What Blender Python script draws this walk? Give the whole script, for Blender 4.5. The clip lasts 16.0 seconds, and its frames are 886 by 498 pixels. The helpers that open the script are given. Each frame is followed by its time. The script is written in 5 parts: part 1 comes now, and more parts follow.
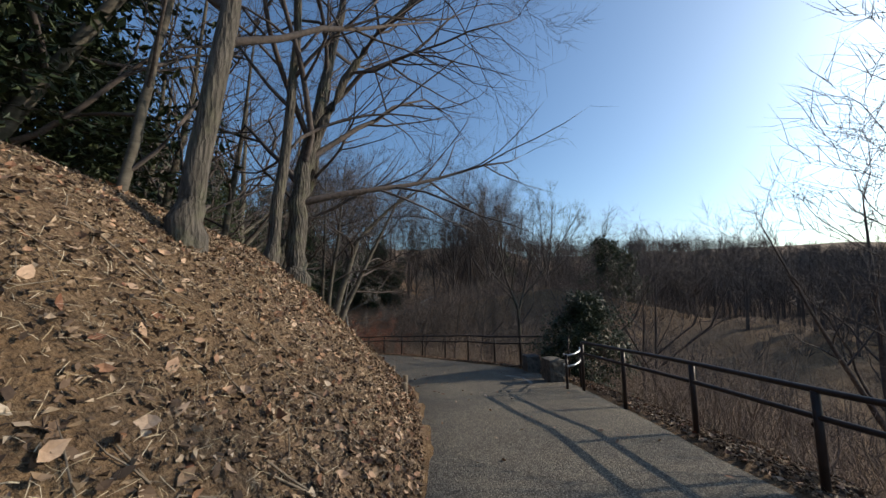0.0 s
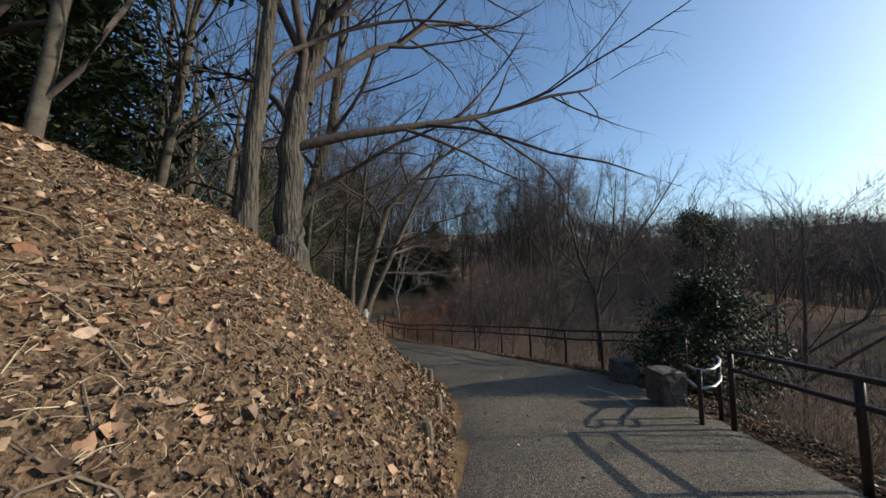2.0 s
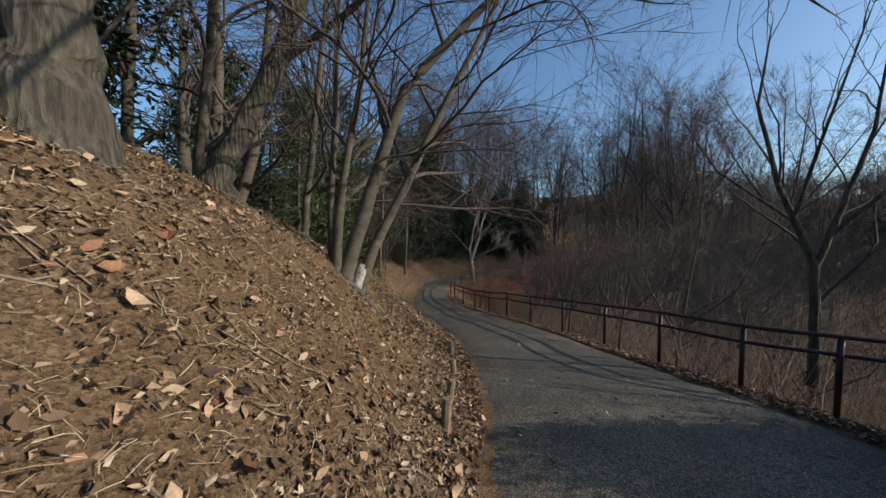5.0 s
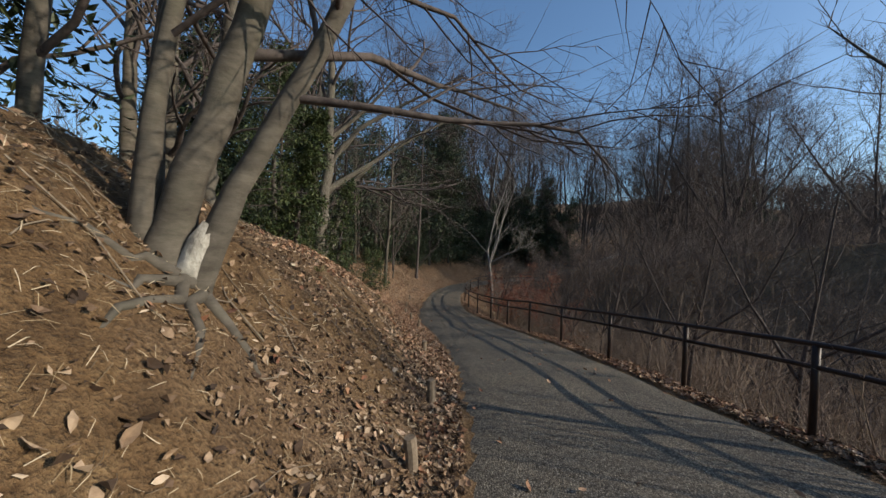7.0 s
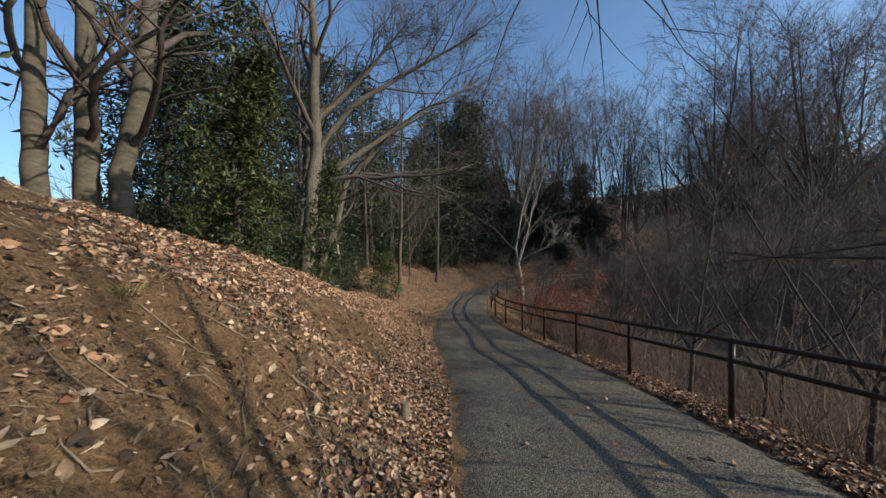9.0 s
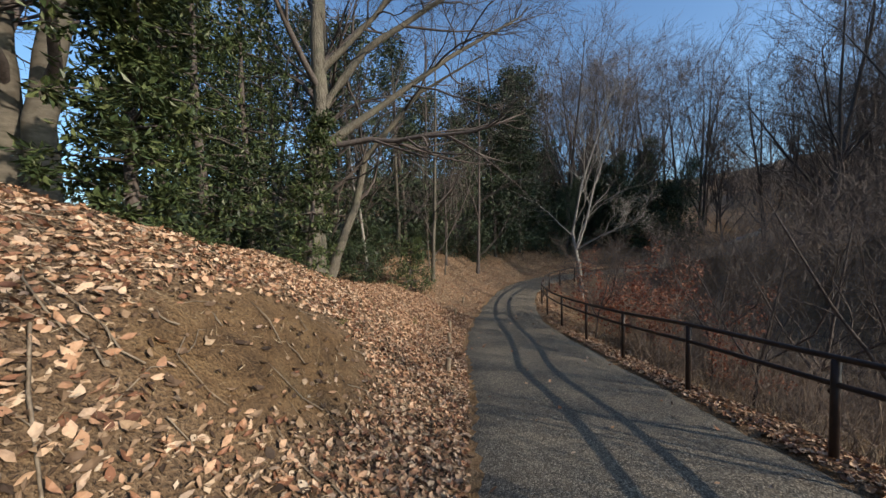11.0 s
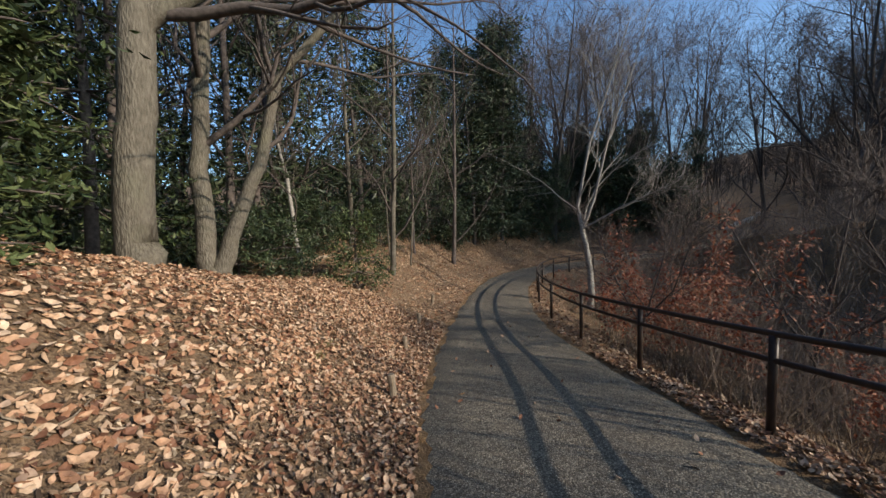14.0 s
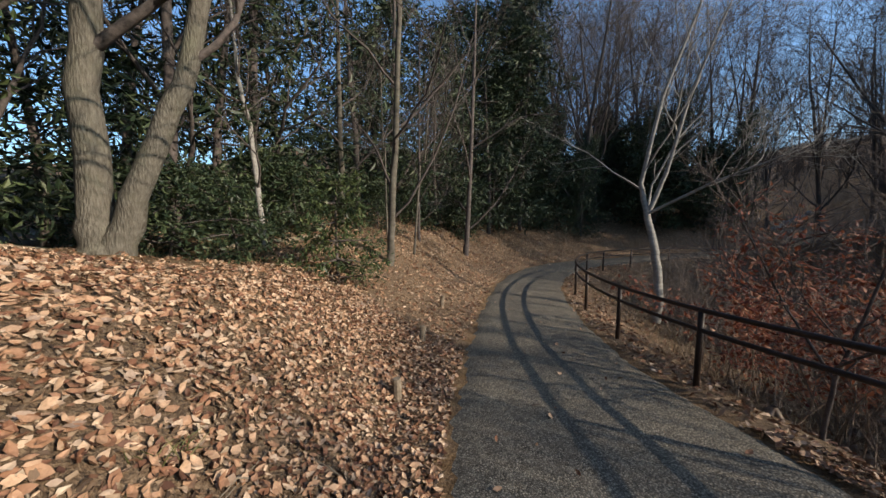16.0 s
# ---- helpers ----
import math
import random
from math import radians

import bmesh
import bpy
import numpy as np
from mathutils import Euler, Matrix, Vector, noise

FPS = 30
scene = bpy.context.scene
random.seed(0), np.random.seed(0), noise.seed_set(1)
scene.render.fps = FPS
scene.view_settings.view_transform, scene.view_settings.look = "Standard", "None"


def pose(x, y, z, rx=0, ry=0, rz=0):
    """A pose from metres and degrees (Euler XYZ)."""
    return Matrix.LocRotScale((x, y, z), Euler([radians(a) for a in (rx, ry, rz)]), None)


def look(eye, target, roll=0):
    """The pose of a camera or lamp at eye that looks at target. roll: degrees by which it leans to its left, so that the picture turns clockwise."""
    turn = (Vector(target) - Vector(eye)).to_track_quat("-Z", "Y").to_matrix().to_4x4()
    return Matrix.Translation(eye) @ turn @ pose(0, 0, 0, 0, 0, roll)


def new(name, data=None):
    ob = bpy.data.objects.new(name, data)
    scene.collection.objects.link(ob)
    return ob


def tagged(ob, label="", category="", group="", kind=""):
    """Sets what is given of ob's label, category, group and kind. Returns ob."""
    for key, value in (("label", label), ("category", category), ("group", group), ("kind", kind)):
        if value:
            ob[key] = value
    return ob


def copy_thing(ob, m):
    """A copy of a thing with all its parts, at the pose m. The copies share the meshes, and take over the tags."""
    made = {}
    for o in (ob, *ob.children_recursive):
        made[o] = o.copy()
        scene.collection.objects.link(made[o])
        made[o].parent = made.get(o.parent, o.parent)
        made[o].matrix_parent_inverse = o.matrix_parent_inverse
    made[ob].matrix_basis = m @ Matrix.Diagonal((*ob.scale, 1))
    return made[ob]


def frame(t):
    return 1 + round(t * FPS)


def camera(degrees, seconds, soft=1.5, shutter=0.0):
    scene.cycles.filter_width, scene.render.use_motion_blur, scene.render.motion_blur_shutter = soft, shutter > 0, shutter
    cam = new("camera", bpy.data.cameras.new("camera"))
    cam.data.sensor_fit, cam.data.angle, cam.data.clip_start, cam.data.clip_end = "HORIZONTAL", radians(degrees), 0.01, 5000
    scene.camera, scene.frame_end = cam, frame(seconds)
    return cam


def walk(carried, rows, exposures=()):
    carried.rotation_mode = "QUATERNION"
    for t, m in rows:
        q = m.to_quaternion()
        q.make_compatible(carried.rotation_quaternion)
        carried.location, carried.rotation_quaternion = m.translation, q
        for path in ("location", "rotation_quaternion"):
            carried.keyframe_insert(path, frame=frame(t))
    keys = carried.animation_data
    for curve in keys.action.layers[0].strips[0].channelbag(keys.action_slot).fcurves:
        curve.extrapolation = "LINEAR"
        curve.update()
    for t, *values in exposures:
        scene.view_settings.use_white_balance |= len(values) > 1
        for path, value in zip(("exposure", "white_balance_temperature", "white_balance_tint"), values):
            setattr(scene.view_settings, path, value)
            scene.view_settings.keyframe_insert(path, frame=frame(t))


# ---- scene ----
cam = camera(106.0, 16.0)

# seconds, x, y, z, yaw, pitch, roll
PATH = [
    (0, 0.001, 0.000, 1.600, 0.15, 6.01, -0.27),
    (0.5, 0.051, 0.581, 1.541, 1.25, 6.61, -0.45),
    (1, 0.064, 1.196, 1.491, 3.06, 6.31, -0.46),
    (1.5, 0.073, 1.812, 1.446, 6.69, 5.40, -0.58),
    (2, 0.060, 2.419, 1.422, 9.73, 3.67, -0.67),
    (2.5, 0.042, 3.034, 1.382, 12.98, 1.52, -0.83),
    (3, -0.006, 3.658, 1.349, 16.04, -0.64, -0.92),
    (3.5, -0.014, 4.283, 1.310, 19.32, -1.83, -1.29),
    (4, -0.031, 4.917, 1.241, 21.86, -2.31, -1.44),
    (4.2, -0.039, 5.170, 1.214, 22.88, -2.50, -1.50),
    (6.3, -0.520, 7.792, 0.534, 27.34, -1.60, 3.32),
    (6.5, -0.596, 8.050, 0.521, 27.78, -1.51, 2.91),
    (7, -0.784, 8.694, 0.490, 28.89, -1.27, 1.88),
    (7.5, -0.989, 9.329, 0.445, 30.19, -0.95, 0.85),
    (8, -1.191, 9.966, 0.402, 30.88, -0.69, 0.03),
    (8.5, -1.445, 10.571, 0.362, 32.08, -0.85, -0.31),
    (9, -1.668, 11.163, 0.332, 33.77, -1.05, -0.76),
    (9.2, -1.757, 11.400, 0.320, 34.45, -1.12, -0.94),
    (11.3, -3.053, 13.695, -0.045, 41.95, -2.49, -1.16),
    (11.5, -3.196, 13.922, -0.093, 41.43, -2.50, -1.13),
    (12, -3.554, 14.488, -0.212, 40.13, -2.53, -1.08),
    (12.5, -3.919, 15.006, -0.323, 38.23, -2.86, -1.09),
    (13, -4.268, 15.516, -0.389, 37.54, -3.18, -1.16),
    (13.5, -4.651, 16.036, -0.481, 37.24, -3.28, -1.25),
    (14, -5.038, 16.551, -0.585, 37.85, -3.57, -1.48),
    (14.5, -5.470, 17.060, -0.678, 38.26, -3.96, -1.09),
    (15, -5.913, 17.552, -0.769, 39.95, -4.73, -0.47),
    (15.5, -6.382, 18.037, -0.855, 39.12, -5.15, 0.27),
    (16, -6.882, 18.528, -0.947, 38.60, -4.86, 0.69),
]
walk(cam, [(t, pose(x, y, z, 0, 0, yaw) @ pose(0, 0, 0, 90 + pitch) @ pose(0, 0, 0, 0, 0, roll)) for t, x, y, z, yaw, pitch, roll in PATH], [(0, -0.15), (4, -0.2), (7, -0.15), (9, 0.02), (12, 0.28), (16, 0.24)])

# ---- light ----
SUN_AZ, SUN_EL = 77.5, 24.0
world = bpy.data.worlds.new("sky")
scene.world = world
world.use_nodes = True
sky = world.node_tree.nodes.new("ShaderNodeTexSky")
sky.sky_type, sky.sun_disc = "NISHITA", False
sky.sun_elevation, sky.sun_rotation = radians(SUN_EL), radians(SUN_AZ)
sky.air_density, sky.dust_density, sky.ozone_density = 1.0, 2.0, 3.0
clear = world.node_tree.nodes.new("ShaderNodeMix")
clear.data_type, clear.blend_type = "RGBA", "MULTIPLY"
clear.inputs["Factor"].default_value, clear.inputs["B"].default_value = 1.0, (0.84, 1.0, 1.08, 1)
world.node_tree.links.new(sky.outputs[0], clear.inputs["A"])
world.node_tree.links.new(clear.outputs["Result"], world.node_tree.nodes["Background"].inputs[0])
world.node_tree.nodes["Background"].inputs[1].default_value = 0.18
sun = new("sun", bpy.data.lights.new("sun", "SUN"))
sun.data.energy, sun.data.angle, sun.data.color = 5.3, radians(0.53), (1.0, 0.85, 0.68)
sun_way = Vector((math.sin(radians(SUN_AZ)) * math.cos(radians(SUN_EL)), math.cos(radians(SUN_AZ)) * math.cos(radians(SUN_EL)), math.sin(radians(SUN_EL))))
sun.matrix_world = look(sun_way * 60, (0, 0, 0))


# ---- materials ----
def mat(name, rough=0.8, metal=0.0):
    m = bpy.data.materials.new(name)
    m.use_nodes = True
    nt = m.node_tree
    b = nt.nodes["Principled BSDF"]
    b.inputs["Roughness"].default_value, b.inputs["Metallic"].default_value = rough, metal
    b.inputs["Specular IOR Level"].default_value = 0.3
    return m, nt, b


def node(nt, kind, **values):
    n = nt.nodes.new(kind)
    for key, value in values.items():
        n.inputs[key.replace("_", " ")].default_value = value
    return n


def coords(nt, scale=(1, 1, 1)):
    tc, mp = nt.nodes.new("ShaderNodeTexCoord"), nt.nodes.new("ShaderNodeMapping")
    mp.inputs["Scale"].default_value = scale
    nt.links.new(tc.outputs["Object"], mp.inputs["Vector"])
    return mp.outputs["Vector"]


def noise_tex(nt, vec, scale, detail=4.0, rough=0.6):
    n = node(nt, "ShaderNodeTexNoise", Scale=scale, Detail=detail, Roughness=rough)
    nt.links.new(vec, n.inputs["Vector"])
    return n.outputs["Fac"]


def ramp(nt, fac, stops):
    r = nt.nodes.new("ShaderNodeValToRGB")
    els = r.color_ramp.elements
    while len(els) < len(stops):
        els.new(0.5)
    for e, (p, c) in zip(els, stops):
        e.position, e.color = p, (*c, 1)
    nt.links.new(fac, r.inputs["Fac"])
    return r.outputs["Color"]


def blend(nt, fac, a, b, mode="MIX"):
    mx = nt.nodes.new("ShaderNodeMix")
    mx.data_type, mx.blend_type = "RGBA", mode
    for sock, value in ((mx.inputs["Factor"], fac), (mx.inputs["A"], a), (mx.inputs["B"], b)):
        if isinstance(value, bpy.types.NodeSocket):
            nt.links.new(value, sock)
        else:
            sock.default_value = value if isinstance(value, float) else (*value, 1)
    return mx.outputs["Result"]


def bump(nt, b, height, strength, distance):
    n = node(nt, "ShaderNodeBump", Strength=strength, Distance=distance)
    nt.links.new(height, n.inputs["Height"])
    nt.links.new(n.outputs["Normal"], b.inputs["Normal"])


def soil_material():
    m, nt, b = mat("soil_and_litter", 0.95)
    v = coords(nt)
    big, mid, fine = noise_tex(nt, v, 0.55, 5), noise_tex(nt, v, 4.0, 6), noise_tex(nt, v, 45.0, 4)
    earth = ramp(nt, mid, [(0.25, (0.075, 0.046, 0.023)), (0.5, (0.19, 0.118, 0.056)), (0.75, (0.29, 0.195, 0.098))])
    crumbs = ramp(nt, fine, [(0.3, (0.45, 0.4, 0.35)), (0.65, (1.0, 1.0, 1.0))])
    earth = blend(nt, 0.8, earth, crumbs, "MULTIPLY")
    litter = ramp(nt, fine, [(0.3, (0.065, 0.043, 0.028)), (0.5, (0.175, 0.118, 0.072)), (0.72, (0.32, 0.225, 0.14))])
    att = nt.nodes.new("ShaderNodeAttribute")
    att.attribute_name = "litter"
    mx = nt.nodes.new("ShaderNodeMath")
    mx.operation, mx.use_clamp = "MULTIPLY_ADD", True
    nt.links.new(big, mx.inputs[0])
    mx.inputs[1].default_value = 0.9
    sub = nt.nodes.new("ShaderNodeMath")
    sub.operation = "SUBTRACT"
    nt.links.new(att.outputs["Fac"], sub.inputs[0])
    sub.inputs[1].default_value = 0.45
    nt.links.new(sub.outputs[0], mx.inputs[2])
    nt.links.new(blend(nt, mx.outputs[0], earth, litter), b.inputs["Base Color"])
    add = nt.nodes.new("ShaderNodeMath")
    nt.links.new(mid, add.inputs[0])
    nt.links.new(fine, add.inputs[1])
    bump(nt, b, add.outputs[0], 1.0, 0.06)
    return m


def asphalt_material():
    m, nt, b = mat("worn_asphalt", 0.9)
    v = coords(nt)
    vo = node(nt, "ShaderNodeTexVoronoi", Scale=75.0)
    nt.links.new(v, vo.inputs["Vector"])
    stones = ramp(nt, vo.outputs["Color"], [(0.15, (0.09, 0.081, 0.067)), (0.5, (0.178, 0.16, 0.132)), (0.85, (0.335, 0.305, 0.252))])
    gaps = ramp(nt, vo.outputs["Distance"], [(0.25, (1.0, 1.0, 1.0)), (0.6, (0.45, 0.45, 0.45))])
    stains = ramp(nt, noise_tex(nt, v, 0.9, 6), [(0.3, (0.75, 0.75, 0.75)), (0.7, (1.2, 1.17, 1.08))])
    c = blend(nt, 1.0, blend(nt, 1.0, stones, gaps, "MULTIPLY"), stains, "MULTIPLY")
    dust = ramp(nt, noise_tex(nt, v, 7.0, 8), [(0.5, (0.0, 0.0, 0.0)), (0.8, (0.35, 0.35, 0.35))])
    nt.links.new(blend(nt, dust, c, (0.2, 0.17, 0.13)), b.inputs["Base Color"])
    inv = nt.nodes.new("ShaderNodeMath")
    inv.operation, inv.inputs[0].default_value = "SUBTRACT", 1.0
    nt.links.new(vo.outputs["Distance"], inv.inputs[1])
    bump(nt, b, inv.outputs[0], 0.8, 0.008)
    return m


def leaf_material(name, stops, rough=0.7, through_light=0.0):
    m, nt, b = mat(name, rough)
    geo = nt.nodes.new("ShaderNodeNewGeometry")
    c = ramp(nt, geo.outputs["Random Per Island"], stops)
    v = coords(nt)
    c = blend(nt, 0.6, c, ramp(nt, noise_tex(nt, v, 60.0, 3), [(0.3, (0.6, 0.55, 0.5)), (0.7, (1.1, 1.1, 1.1))]), "MULTIPLY")
    nt.links.new(c, b.inputs["Base Color"])
    if through_light:
        tr = nt.nodes.new("ShaderNodeBsdfTranslucent")
        nt.links.new(c, tr.inputs["Color"])
        ms = nt.nodes.new("ShaderNodeMixShader")
        ms.inputs[0].default_value = through_light
        nt.links.new(b.outputs[0], ms.inputs[1])
        nt.links.new(tr.outputs[0], ms.inputs[2])
        nt.links.new(ms.outputs[0], nt.nodes["Material Output"].inputs["Surface"])
    return m


def bark_material(name, dark, light, moss=(0.16, 0.17, 0.09), grain=(9, 9, 1.6), depth=0.02):
    m, nt, b = mat(name, 0.92)
    v, w = coords(nt, grain), coords(nt)
    vo = node(nt, "ShaderNodeTexVoronoi", Scale=3.0)
    nt.links.new(v, vo.inputs["Vector"])
    streak, patch = noise_tex(nt, v, 2.2, 7, 0.7), noise_tex(nt, w, 2.1, 5)
    c = ramp(nt, streak, [(0.3, dark), (0.7, light)])
    c = blend(nt, ramp(nt, patch, [(0.5, (0.0, 0.0, 0.0)), (0.75, (0.6, 0.6, 0.6))]), c, moss)
    nt.links.new(c, b.inputs["Base Color"])
    add = nt.nodes.new("ShaderNodeMath")
    nt.links.new(streak, add.inputs[0])
    nt.links.new(vo.outputs["Distance"], add.inputs[1])
    bump(nt, b, add.outputs[0], 1.0, depth)
    return m


def plain_material(name, a, bcol, scale, rough=0.7, metal=0.0, lift=0.003):
    m, nt, b = mat(name, rough, metal)
    v = coords(nt)
    f = noise_tex(nt, v, scale, 6)
    nt.links.new(ramp(nt, f, [(0.3, a), (0.7, bcol)]), b.inputs["Base Color"])
    bump(nt, b, noise_tex(nt, v, scale * 4, 4), 0.6, lift)
    return m


SOIL = soil_material()
ASPHALT = asphalt_material()
DRY_LEAF = leaf_material("fallen_leaf", [(0.0, (0.075, 0.035, 0.022)), (0.18, (0.2, 0.093, 0.052)), (0.42, (0.34, 0.198, 0.117)), (0.7, (0.45, 0.3, 0.192)), (0.9, (0.53, 0.4, 0.285)), (1.0, (0.24, 0.17, 0.13))], 0.65)
OLD_LEAF = leaf_material("weathered_leaf", [(0.0, (0.03, 0.02, 0.014)), (0.3, (0.085, 0.055, 0.035)), (0.55, (0.18, 0.12, 0.076)), (0.8, (0.3, 0.215, 0.138)), (0.93, (0.4, 0.31, 0.215)), (1.0, (0.56, 0.46, 0.34))], 0.75)
STRAW = leaf_material("straw", [(0.0, (0.14, 0.1, 0.06)), (0.5, (0.36, 0.28, 0.165)), (1.0, (0.58, 0.5, 0.36))], 0.7)
GRASS = leaf_material("tuft_grass", [(0.0, (0.06, 0.07, 0.02)), (0.6, (0.14, 0.15, 0.05)), (1.0, (0.3, 0.26, 0.12))], 0.6, 0.2)
GREEN_LEAF = leaf_material("evergreen_leaf", [(0.0, (0.018, 0.03, 0.013)), (0.5, (0.05, 0.076, 0.028)), (1.0, (0.125, 0.15, 0.06))], 0.42, 0.2)
# Needle green; camellia and laurels wear it too, their shade put into its colour.
DARK_LEAF = leaf_material("dark_and_shaded_leaf", [(0.0, (0.014, 0.026, 0.014)), (0.6, (0.035, 0.055, 0.025)), (1.0, (0.08, 0.1, 0.045))], 0.5, 0.08)
RED_LEAF = leaf_material("withered_red_leaf", [(0.0, (0.12, 0.03, 0.018)), (0.6, (0.3, 0.1, 0.05)), (1.0, (0.48, 0.26, 0.16))], 0.6, 0.25)
OAK_BARK = bark_material("furrowed_bark", (0.02, 0.018, 0.015), (0.135, 0.12, 0.1), depth=0.03)
GREY_BARK = bark_material("grey_bark", (0.058, 0.051, 0.04), (0.155, 0.14, 0.112), (0.12, 0.12, 0.08), (12, 12, 3.5), 0.014)
SMOOTH_BARK = bark_material("smooth_bark", (0.05, 0.044, 0.035), (0.13, 0.116, 0.092), (0.09, 0.09, 0.06), (2, 2, 5), 0.006)
TWIG = bark_material("twig_bark", (0.035, 0.029, 0.027), (0.125, 0.103, 0.092), (0.075, 0.066, 0.058), (6, 6, 6), 0.003)
PALE_BARK = bark_material("pale_bark", (0.14, 0.13, 0.115), (0.32, 0.3, 0.27), (0.2, 0.19, 0.16), (3, 3, 7), 0.004)
BRUSH = bark_material("brush_twig", (0.09, 0.07, 0.056), (0.32, 0.25, 0.195), (0.19, 0.145, 0.11), (8, 8, 8), 0.002)
UNDERGROWTH = bark_material("undergrowth_stalk", (0.075, 0.06, 0.05), (0.25, 0.2, 0.16), (0.15, 0.115, 0.088), (5, 5, 5), 0.002)
STEEL = plain_material("brown_painted_steel", (0.022, 0.015, 0.012), (0.045, 0.03, 0.024), 9.0, 0.45, 0.0, 0.001)
GALV = plain_material("galvanised_steel", (0.42, 0.42, 0.41), (0.6, 0.6, 0.58), 14.0, 0.35, 0.9, 0.001)
ROCK = plain_material("grey_granite", (0.045, 0.042, 0.037), (0.15, 0.138, 0.12), 12.0, 0.9, 0.0, 0.012)
STAKE = plain_material("weathered_timber", (0.11, 0.085, 0.06), (0.27, 0.22, 0.16), 18.0, 0.9, 0.0, 0.006)
CONCRETE = plain_material("concrete", (0.17, 0.16, 0.145), (0.29, 0.28, 0.255), 6.0, 0.9, 0.0, 0.004)
PALE_STONE = plain_material("pale_stone", (0.28, 0.27, 0.25), (0.5, 0.48, 0.45), 5.0, 0.9, 0.0, 0.01)
LICHEN = bark_material("pale_lichen", (0.1, 0.09, 0.07), (0.62, 0.6, 0.52), (0.3, 0.27, 0.2), (5, 5, 3), 0.01)


# ---- the lie of the land: a line along the walk, and slopes to each side of it ----
LINE = [(0.3, -40), (0.1, -12), (0, -4), (0, 0), (0, 4.5), (-0.3, 8), (-1.3, 11), (-3.2, 14.5), (-5.6, 17.8), (-8, 20.8), (-9.7, 23.1), (-11.2, 25.6), (-12.4, 28.2), (-13.1, 31), (-13.1, 34), (-12.2, 36.8), (-10.2, 39), (-7, 40.8), (-4.2, 43.6), (-3.4, 48), (-6, 57), (-12, 75), (-20, 110)]
HEIGHT = [(-36, 2.6), (0, 0.45), (4, 0.12), (9, -0.3), (12, -0.75), (15, -1.13), (18, -1.5), (21.3, -1.95), (24.7, -2.42), (28.4, -2.8), (30.2, -2.9), (36, -3.0), (46, -2.9), (60, -1.6), (75, 2.5), (90, 6), (130, 11)]
EDGE_L = [(0, -0.2), (8, -0.2), (11, -0.35), (18, -0.42), (23, -0.5), (26, -0.6), (28, -0.5), (31, -0.2), (34, 0.0), (60, 0.0)]
EDGE_R = [(0, 2.95), (9, 3.05), (11, 3.35), (12.5, 3.6), (14, 3.6), (15.2, 3.3), (16, 2.95), (18, 2.6), (22, 2.45), (26, 2.25), (30, 2.05), (34, 2.1), (60, 2.1)]
BANK = {
    4: [(0, 0), (0.25, 0.3), (0.5, 0.55), (1, 1.02), (2, 1.92), (3, 2.7), (4, 3.15), (6, 3.4), (12, 3.5), (30, 1), (80, -6)],
    11: [(0, 0), (0.25, 0.33), (0.5, 0.62), (1, 1.15), (2, 2.12), (3, 2.72), (4, 3.0), (6, 3.2), (12, 3.3), (30, 0), (80, -6)],
    15: [(0, 0), (0.4, 0.15), (0.8, 0.45), (1.3, 1.02), (2, 1.72), (3, 2.4), (4.5, 2.85), (8, 2.95), (12, 2.8), (30, -1), (80, -6)],
    18: [(0, 0), (0.4, 0.14), (0.8, 0.42), (1.3, 0.95), (2, 1.58), (3, 2.15), (4.5, 2.65), (8, 3.2), (12, 3.0), (30, -1), (80, -6)],
    21: [(0, 0), (0.5, 0.18), (1, 0.55), (1.5, 1.05), (2, 1.48), (3, 2.1), (4, 2.4), (5, 2.55), (8, 2.65), (12, 2.4), (30, -1), (80, -6)],
    24: [(0, 0), (0.5, 0.15), (1, 0.5), (1.5, 0.98), (2, 1.38), (3, 1.9), (4, 2.1), (6, 2.15), (12, 1.9), (30, -1), (80, -5)],
    27.6: [(0, 0), (0.5, 0.08), (1, 0.3), (1.5, 0.68), (2, 1.05), (2.5, 1.28), (3, 1.42), (4, 1.55), (6, 1.6), (12, 1.5), (30, -1), (80, -4)],
    31: [(0, 0), (0.5, 0.06), (1, 0.2), (2, 0.55), (3, 0.95), (4, 1.1), (6, 1.2), (12, 1.2), (30, 0), (80, -4)],
    36: [(0, 0), (1, 0.35), (2, 0.9), (3, 1.5), (6, 2.5), (10, 3.2), (20, 4.0), (40, 6), (80, 9)],
    90: [(0, 0), (1, 0.2), (3, 0.7), (6, 1.4), (10, 2.2), (20, 3.6), (40, 6), (80, 10)],
}
DROP = {
    8: [(0, 0), (0.4, -0.05), (1, -0.25), (2, -0.9), (5, -2.8), (10, -4.6), (20, -6), (40, -6.5), (55, -5), (85, 11), (100, 13), (250, 14)],
    16: [(0, 0), (0.4, -0.04), (1, -0.22), (2, -0.8), (5, -2.4), (9, -3.2), (15, -2.2), (22, 1.2), (29, 5), (36, 7), (60, 9), (120, 12), (250, 14)],
    26: [(0, 0), (0.4, -0.04), (1, -0.3), (2, -0.85), (4, -1.7), (6, -2.0), (9, -1.5), (13, 0.3), (18, 2.8), (25, 5.4), (40, 7.5), (70, 9), (250, 14)],
    36: [(0, 0), (0.4, -0.04), (1, -0.25), (2, -0.6), (4, -0.9), (6, -0.7), (9, 0), (13, 1.0), (20, 2.8), (28, 4.2), (45, 6), (70, 7.5), (250, 14)],
    48: [(0, 0), (0.5, -0.05), (1.5, 0.1), (4, 0.6), (8, 1.5), (14, 2.8), (25, 4.8), (40, 7), (70, 10), (250, 20)],
}


